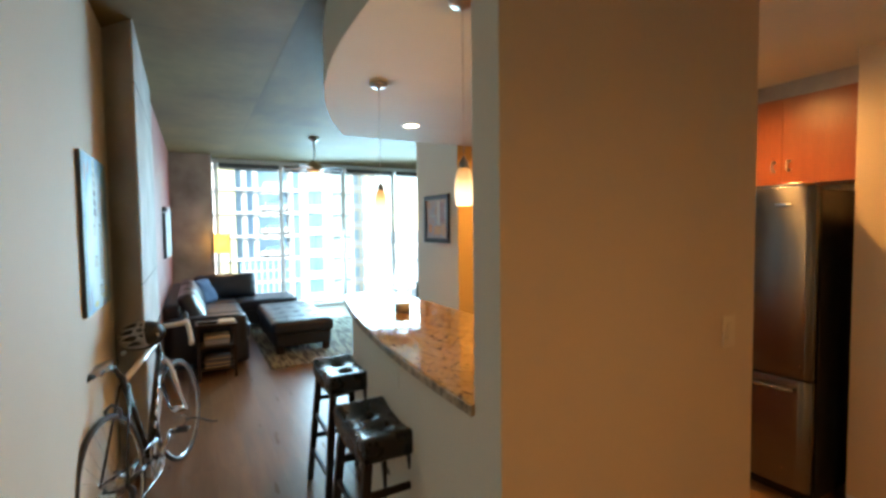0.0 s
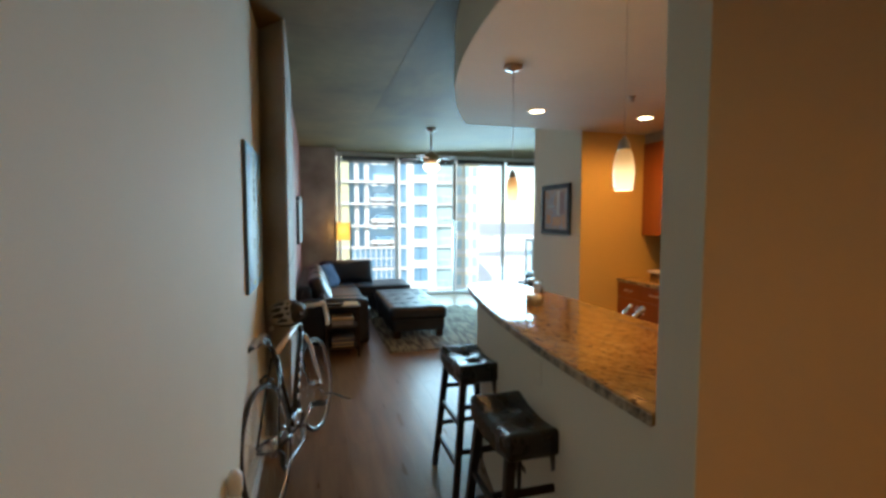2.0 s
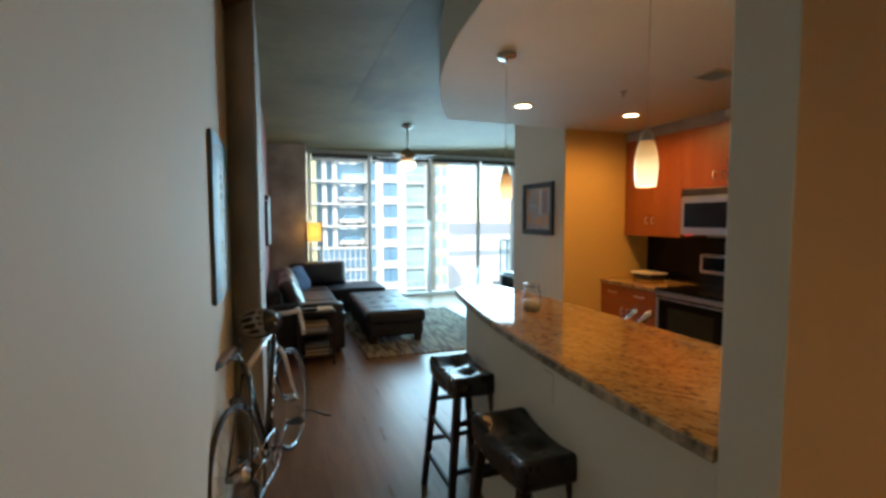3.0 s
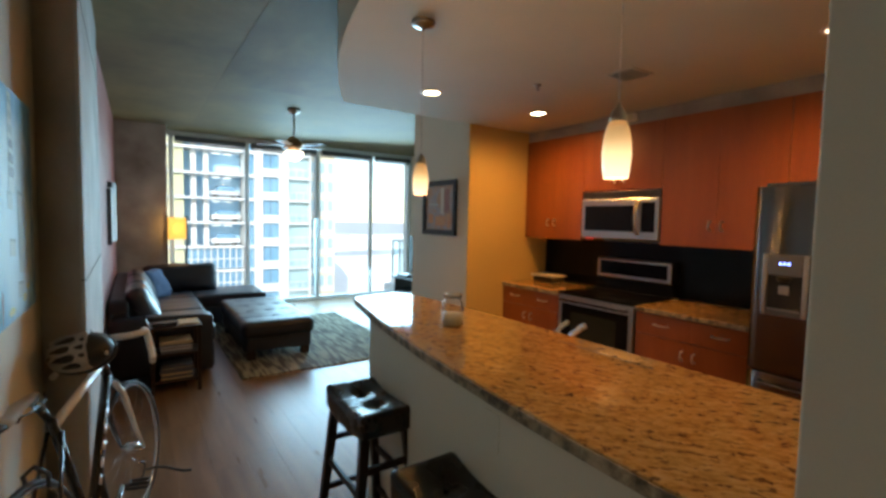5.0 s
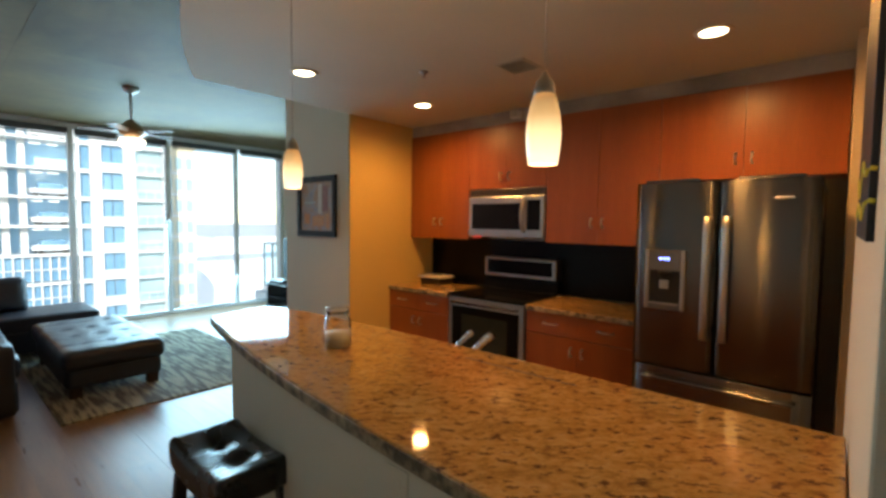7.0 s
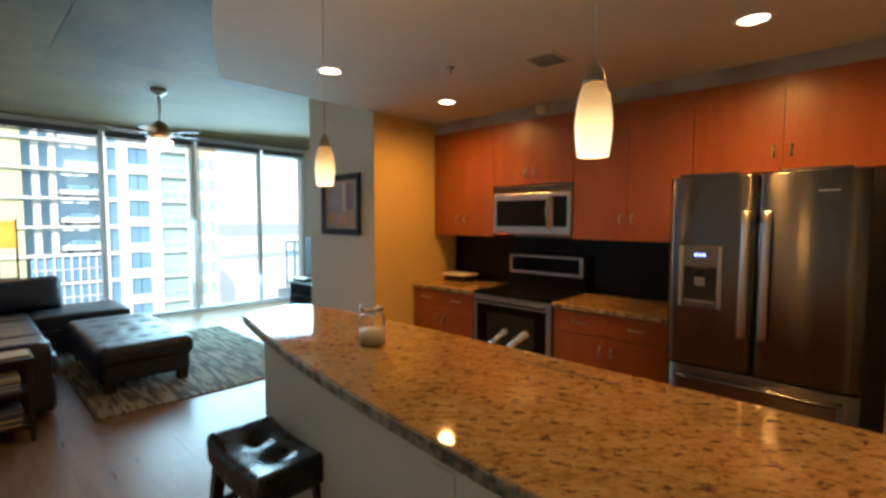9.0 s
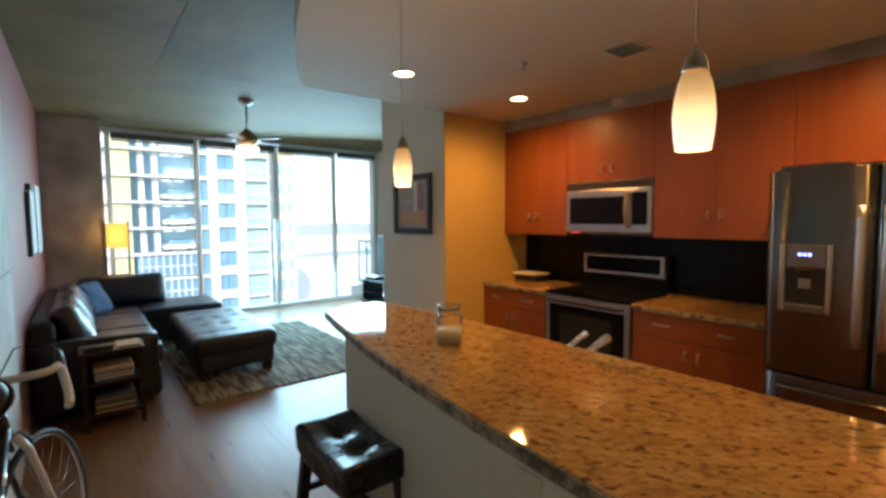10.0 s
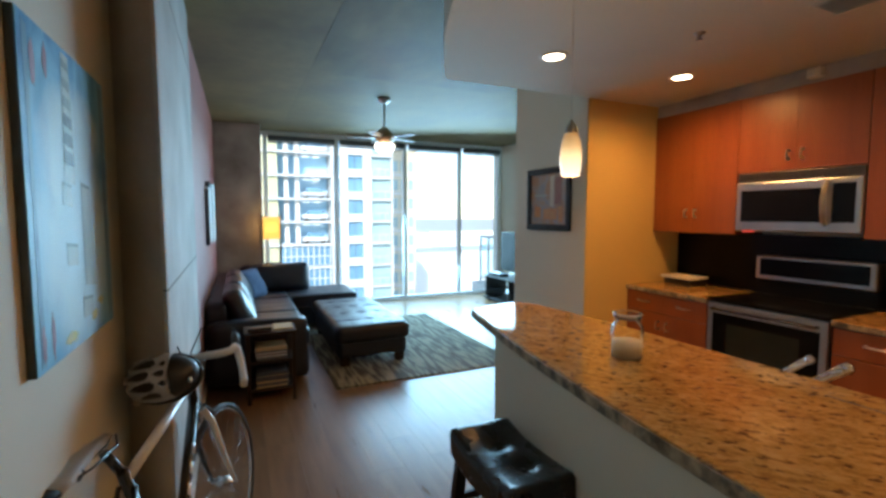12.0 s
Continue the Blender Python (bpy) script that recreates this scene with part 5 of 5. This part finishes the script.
for k in range(5):
    a = 2 * math.pi * k / 5
    part("spider_arm", tubed([on_bike(0.41, 0.045, 0.27), on_bike(0.41 + 0.095 * math.cos(a), 0.045, 0.27 + 0.095 * math.sin(a))], 0.006, 6), ALLOY, ring)
for sg, a in ((1, radians(30)), (-1, radians(210))):
    tip = (0.41 + 0.17 * math.cos(a), 0.27 + 0.17 * math.sin(a))
    c = part("crank", tubed([on_bike(0.41, sg * 0.062, 0.27), on_bike(tip[0], sg * 0.08, tip[1])], [0.014, 0.010], 10), ALLOY, bike)
    pd = part("pedal", tubed([on_bike(tip[0], sg * 0.09, tip[1]), on_bike(tip[0], sg * 0.185, tip[1])], 0.008, 8), BLACK, c)
    bm = bmesh.new()
    for du in (-0.035, 0.035):
        tube(bm, [on_bike(tip[0] + du, sg * 0.10, tip[1]), on_bike(tip[0] + du, sg * 0.18, tip[1])], 0.007, 6)
    for dw in (0.102, 0.178):
        tube(bm, [on_bike(tip[0] - 0.035, sg * dw, tip[1]), on_bike(tip[0] + 0.035, sg * dw, tip[1])], 0.006, 6)
    part("pedal_cage", bm, BLACK, c)
    part("toe_clip", tubed([on_bike(tip[0] + 0.035, sg * 0.14, tip[1]), on_bike(tip[0] + 0.10, sg * 0.14, tip[1] + 0.01), on_bike(tip[0] + 0.11, sg * 0.14, tip[1] + 0.04), on_bike(tip[0] + 0.05, sg * 0.14, tip[1] + 0.07)], 0.004, 6), BLACK, c)
strap = on_bike(0.41 + 0.17 * math.cos(radians(30)), 0.14, 0.27 + 0.17 * math.sin(radians(30)))
part("toe_strap", tubed([strap + side * (0.03 + 0.035 * k) + Vector((0, 0, 0.058 + 0.012 * math.sin(k * 1.1) - 0.004 * k)) for k in range(6)], 0.006, 6), BLACK, bike)
for k in range(6):
    r = 0.048 - 0.005 * k
    part("sprocket", tubed([on_bike(r * math.cos(a), 0.028 + 0.004 * k, 0.335 + r * math.sin(a)) for a in np.linspace(0, 2 * math.pi, 18, endpoint=False)], 0.0028, 5, True), ALLOY, rear)
part("derailleur", tubed([on_bike(0.01, 0.05, 0.325), on_bike(0.03, 0.06, 0.28), on_bike(0.02, 0.055, 0.235), on_bike(0.05, 0.052, 0.19)], [0.012, 0.016, 0.012, 0.010], 8), BLACK, bike)
part("chain", tubed([on_bike(0.0, 0.042, 0.378), on_bike(0.40, 0.045, 0.369), on_bike(0.505, 0.045, 0.27), on_bike(0.40, 0.045, 0.172), on_bike(0.05, 0.045, 0.185), on_bike(0.02, 0.045, 0.235)], 0.004, 5), ALLOY, bike)

# helmet on the handlebar
hc = Vector((-0.700, 3.375, 0.936))
turn = pose(*hc, 62, 0, -12) @ pose(0, 0, 0, 0, 0, -82)
SHELL = surface("grey_helmet_shell", (0.30, 0.31, 0.31), (0.40, 0.41, 0.41), 8, rough=0.3, bump=0)
hel = thing("bike_helmet", "grey and black vented cycling helmet on the handlebar", "helmet", tuple(hc))
bm = bmesh.new()
bmesh.ops.create_uvsphere(bm, u_segments=24, v_segments=14, radius=1.0)
bmesh.ops.delete(bm, geom=[v for v in bm.verts if v.co.z < -0.25], context="VERTS")
for v in bm.verts:
    v.co = turn @ Vector((v.co.x * 0.080, v.co.y * 0.115, v.co.z * 0.090))
for f in bm.faces:
    f.smooth = True
bmesh.ops.solidify(bm, geom=bm.faces[:], thickness=0.012)
part("liner", bm, BLACK, hel)
VENTS = [(0.0, -0.46, 0.19, 0.34), (0.0, 0.10, 0.15, 0.17), (0.44, -0.36, 0.18, 0.38), (-0.44, -0.36, 0.18, 0.38), (0.40, 0.16, 0.12, 0.12), (-0.40, 0.16, 0.12, 0.12),
         (0.78, -0.18, 0.11, 0.34), (-0.78, -0.18, 0.11, 0.34), (0.22, -0.84, 0.10, 0.11), (-0.22, -0.84, 0.10, 0.11)]


def helmet_shell():
    """The upper shell: a dome with long tapered vents cut through it."""
    bm = bmesh.new()
    bmesh.ops.create_uvsphere(bm, u_segments=72, v_segments=48, radius=1.0)
    gone = []
    for f in bm.faces:
        c = f.calc_center_median()
        low = c.z < 0.02 + 0.10 * c.y or c.y > 0.30
        hole = any(((c.x - x) / (w * (1.0 + 0.5 * (c.y - y) / h))) ** 2 + ((c.y - y) / h) ** 2 < 1 for x, y, w, h in VENTS if c.z > 0)
        if low or hole:
            gone.append(f)
    bmesh.ops.delete(bm, geom=gone, context="FACES")
    for v in bm.verts:
        q = 1.0 + 0.03 * math.cos(v.co.x * 9.0)
        v.co = turn @ Vector((v.co.x * 0.086 * q, v.co.y * 0.122, v.co.z * 0.100 * q))
    for f in bm.faces:
        f.smooth = True
    bmesh.ops.solidify(bm, geom=bm.faces[:], thickness=0.008)
    return bm


part("shell", helmet_shell(), SHELL, hel, "pale grey shell with long vents")
part("rim", tubed([turn @ Vector((0.083 * math.cos(b2), 0.118 * math.sin(b2), -0.022)) for b2 in np.linspace(0, 2 * math.pi, 32, endpoint=False)], 0.008, 8, True), BLACK, hel)
part("badge", tubed([turn @ Vector((0.03, 0.100, 0.055)), turn @ Vector((0.045, 0.098, 0.048))], 0.006, 8), WHITE, hel)
for sg in (-1, 1):
    part("strap", tubed([turn @ Vector((sg * 0.075, 0.03, -0.02)), turn @ Vector((sg * 0.06, 0.0, -0.07)), turn @ Vector((sg * 0.02, -0.01, -0.11))], 0.004, 6), BLACK, hel)

# ---- outside ----
FACADE = surface("white_facade", (0.58, 0.58, 0.56), (0.68, 0.68, 0.66), 0.4, rough=0.8, bump=0.05, fine=6, spread=0.05)
YFACADE = surface("yellow_facade", (0.50, 0.48, 0.29), (0.58, 0.56, 0.36), 0.4, rough=0.8, bump=0.05, fine=6, spread=0.05)
TAN = surface("tan_facade", (0.60, 0.52, 0.36), (0.70, 0.62, 0.46), 0.5, rough=0.8, bump=0.05, fine=6, spread=0.08)
BLUEWALL = surface("blue_garage_wall", (0.42, 0.69, 0.93), (0.48, 0.74, 0.95), 0.3, rough=0.6, bump=0.05, fine=5, spread=0.08)
FARGLASS = surface("far_window_glass", (0.12, 0.26, 0.40), (0.21, 0.37, 0.50), 0.3, rough=0.2, bump=0)
PALEGLASS = surface("pale_balcony_glass", (0.30, 0.43, 0.46), (0.42, 0.54, 0.55), 0.4, rough=0.2, bump=0)
# Distance haze is mixed into the ground's pale colour.
GROUNDM = surface("city_ground", (0.56, 0.55, 0.53), (0.70, 0.68, 0.65), 0.02, rough=0.9, bump=0.0, fine=0.3, spread=0.15)
bm = bmesh.new()
bmesh.ops.create_grid(bm, x_segments=2, y_segments=2, size=4500)
bmesh.ops.translate(bm, verts=bm.verts, vec=(0, 0, -34))
structure("ground", bm, GROUNDM, "pale city ground far below, haze in its colour", "ground")
own = thing("own_tower", "facade of this tower below and above the flat", "building", (1.7, 3.0, -34), kind="structure")
part("lower_storeys", boxed(-12, 20, -14, 9.2, -34, -0.30), FACADE, own)
part("upper_storeys", boxed(-12, 20, -14, 9.6, CEILING + 0.22, 11), FACADE, own)
STOREYS = [0.72 + 2.85 * k for k in range(-12, 8)]

gar = thing("parking_garage", "white concrete parking garage with blue inner walls", "building", (4, 62, -34))
part("back_wall", boxed(-22, 10.3, 62.9, 63.3, -34, 24), BLUEWALL, gar)
part("roof", boxed(-22, 10.3, 60, 63.3, 24, 24.4), FACADE, gar)
for z in STOREYS:
    part("slab", boxed(-22, 10.3, 60, 62.9, z - 0.13, z + 0.13), FACADE, gar)
for x in (-18.5, -14.5, -10.5, -6.5, -3.0, 1.35, 4.75, 6.05):
    part("column", boxed(x, x + 0.55, 61.0, 61.5, -34, 24), FACADE, gar)
part("end_wall", boxed(2.05, 4.0, 60.5, 62, -34, 24), YFACADE, gar)
GLOWM = glow("garage_tube", (1.0, 0.98, 0.9), 1.2)
rnd = random.Random(9)
for z in STOREYS[6:]:
    for x in (7.0, 8.3):
        part("tube_lamp", boxed(x, x + 0.9, 61.6, 61.75, z - 0.40, z - 0.32), GLOWM, gar)
    if z < -1.0:
        part("glazing", boxed(4.3, 10.3, 60.5, 60.55, z - 2.6, z - 0.2), FARGLASS, gar)
        for k in range(9):
            part("bar", boxed(4.6 + 0.68 * k, 4.74 + 0.68 * k, 60.2, 60.35, z - 2.69, z - 0.16), FACADE, gar)
        part("rail", boxed(4.3, 10.3, 60.18, 60.36, z - 1.5, z - 1.38), FACADE, gar)
CARS = [surface("car_paint_%s" % n, c, tuple(v * 1.15 for v in c), 2, rough=0.25, bump=0) for n, c in (("white", (0.6, 0.6, 0.6)), ("red", (0.35, 0.05, 0.04)), ("grey", (0.12, 0.13, 0.14)), ("silver", (0.45, 0.46, 0.48)))]
for z in STOREYS[8:16]:
    for x in (-2.6, 6.75):
        if rnd.random() < 0.75:
            x += rnd.uniform(0, 0.2)
            mt = CARS[rnd.randrange(4)]
            car = thing("parked_car", "parked car on a garage level", "car", (x + 1.6, 61.9, z + 0.16), "parked cars")
            part("body", pillow(x, x + 3.3, 61.1, 62.7, z + 0.35, z + 0.95, 0.3, 4), mt, car)
            part("cabin", pillow(x + 0.7, x + 2.7, 61.2, 62.6, z + 0.9, z + 1.45, 0.3, 4), FARGLASS, car)
            for wx in (x + 0.6, x + 2.6):
                for wy in (61.12, 62.5):
                    part("wheel", tubed([(wx, wy, z + 0.47), (wx, wy + 0.18, z + 0.47)], 0.31, 12), RUBBER, car)

tow = thing("apartment_tower", "white apartment tower with square windows and balconies", "building", (15, 60, -34))
part("core", boxed(10.35, 18.4, 60.6, 75, -34, 27), FACADE, tow)
for x0, x1 in ((10.35, 10.6), (11.46, 12.43), (14.4, 15.5), (18.2, 18.4)):
    part("pier", boxed(x0, x1, 59.9, 60.6, -34, 27), FACADE, tow)
for z in STOREYS:
    part("spandrel", boxed(12.431, 14.399, 60.0, 60.6, z + 0.01, z + 1.03), FACADE, tow)
    part("spandrel", boxed(10.601, 11.459, 60.0, 60.6, z - 0.2, z + 0.2), FACADE, tow)
    w = part("window", boxed(12.44, 14.39, 60.45, 60.59, z + 1.04, z + 2.85), FARGLASS, tow, "dark blue square window")
    part("window_frame", boxed(13.38, 13.46, 60.40, 60.449, z + 1.04, z + 2.85), INK, w)
    part("window", boxed(10.61, 11.45, 60.45, 60.59, z + 0.21, z + 2.64), FARGLASS, tow, "narrow blue window")
    b = part("balcony", boxed(15.501, 18.199, 59.7, 60.6, z - 0.12, z + 0.10), FACADE, tow)
    part("balcony_glass", boxed(15.52, 18.18, 60.5, 60.59, z + 0.11, z + 2.7), PALEGLASS, b)
    part("handrail", boxed(15.52, 18.18, 59.72, 59.78, z + 1.08, z + 1.15), FACADE, b)
    for k in range(4):
        part("post", boxed(15.55 + k * 0.86, 15.61 + k * 0.86, 59.72, 59.78, z + 0.10, z + 1.08), FACADE, b)
part("roof", boxed(10.2, 18.6, 59.8, 75, 27, 27.5), FACADE, tow)

br = thing("tan_building", "pale beige apartment tower beside the white one", "building", (23.3, 70, -34))
part("wall", boxed(21.2, 25.3, 70, 84, -34, 11.2), TAN, br)
part("parapet", boxed(21.0, 25.5, 69.8, 84.2, 11.2, 11.8), TAN, br)
for k in range(14):
    z = 8.4 - 2.9 * k
    part("floor_band", boxed(21.1, 25.4, 69.9, 69.999, z - 0.75, z - 0.35), FACADE, br)
    for x in (21.6, 22.9, 24.2):
        w = part("window", boxed(x, x + 0.8, 69.94, 70.02, z, z + 1.6), PALEGLASS, br)
        part("sill", boxed(x - 0.1, x + 0.9, 69.88, 69.939, z - 0.14, z - 0.02), FACADE, w)
# Haze is put into the pale wall and window colours of far buildings.
HAZE2 = surface("haze_painted_window", (0.68, 0.69, 0.70), (0.74, 0.75, 0.76), 0.05, rough=0.6, bump=0)
HAZE = surface("haze_painted_block", (0.76, 0.75, 0.73), (0.82, 0.81, 0.79), 0.05, rough=0.9, bump=0, fine=1, spread=0.1)
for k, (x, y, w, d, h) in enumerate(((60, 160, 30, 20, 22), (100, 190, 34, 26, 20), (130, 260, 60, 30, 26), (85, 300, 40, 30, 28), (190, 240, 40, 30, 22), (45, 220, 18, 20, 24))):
    far = thing("distant_building", "pale low building far off, haze in its colour", "building", (x, y, -34), "distant buildings")
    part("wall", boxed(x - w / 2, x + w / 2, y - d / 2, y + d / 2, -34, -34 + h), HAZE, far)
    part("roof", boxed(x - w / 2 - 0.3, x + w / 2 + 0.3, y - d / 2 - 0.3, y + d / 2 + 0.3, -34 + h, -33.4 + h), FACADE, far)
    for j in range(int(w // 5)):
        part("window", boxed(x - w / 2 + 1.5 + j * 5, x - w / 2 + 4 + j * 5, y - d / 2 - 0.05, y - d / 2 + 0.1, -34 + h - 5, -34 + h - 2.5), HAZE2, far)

bal = thing("balcony", "concrete balcony with a pale metal and glass railing", "balcony", (5.3, 10.2, -0.1))
part("slab", boxed(4.55, 6.8, 9.62, 11.0, -0.25, -0.03), FACADE, bal)
BALG = pane("balcony_glass", (0.80, 0.93, 0.96), 0.02)
part("top_rail", tubed([(4.70, 9.7, 1.03), (4.70, 10.85, 1.03), (6.7, 10.85, 1.03)], 0.025, 8), WHITE_METAL, bal)
part("bottom_rail", tubed([(4.70, 9.7, 0.08), (4.70, 10.85, 0.08), (6.7, 10.85, 0.08)], 0.018, 8), WHITE_METAL, bal)
for x, y in ((4.70, 9.72), (4.70, 10.10), (4.70, 10.48), (4.70, 10.85), (5.35, 10.85), (6.0, 10.85), (6.65, 10.85)):
    part("post", boxed(x - 0.02, x + 0.02, y - 0.02, y + 0.02, -0.03, 1.01), WHITE_METAL, bal)
part("glass_panel", boxed(4.73, 6.63, 10.846, 10.854, 0.10, 1.0), BALG, bal).visible_shadow = False

# ---- floor planks, last ----
floor = thing("floor", "brown wood laminate plank floor", "floor", (1.7, 4.0, 0), kind="structure")
W, L = 0.19, 1.28
proto = mesh_object("plank", boxed(-W / 2 + 0.0004, W / 2 - 0.0004, -L / 2 + 0.0004, L / 2 - 0.0004, -0.006, 0.0), PLANK)
plank_mesh = proto.data
bpy.data.objects.remove(proto)
rnd = random.Random(2)
x, row = LEFT + W / 2 - 0.02, 0
while x - W / 2 < RIGHT:
    lo, hi = (-1.6, 9.29)
    if x > 2.78:
        lo = 1.2 if x < 3.3 else 5.56
    y = lo - rnd.uniform(0.1, 1.1)
    while y < hi:
        a0, a1 = max(y, lo), min(y + L, hi)
        if a1 - a0 > 0.02:
            ob = new("plank", plank_mesh)
            ob.location, ob.scale = (x, (a0 + a1) / 2, 0), (1, (a1 - a0) / L, 1)
            ob.parent = floor
            ob.matrix_parent_inverse = floor.matrix_basis.inverted()
        y += L
    x += W
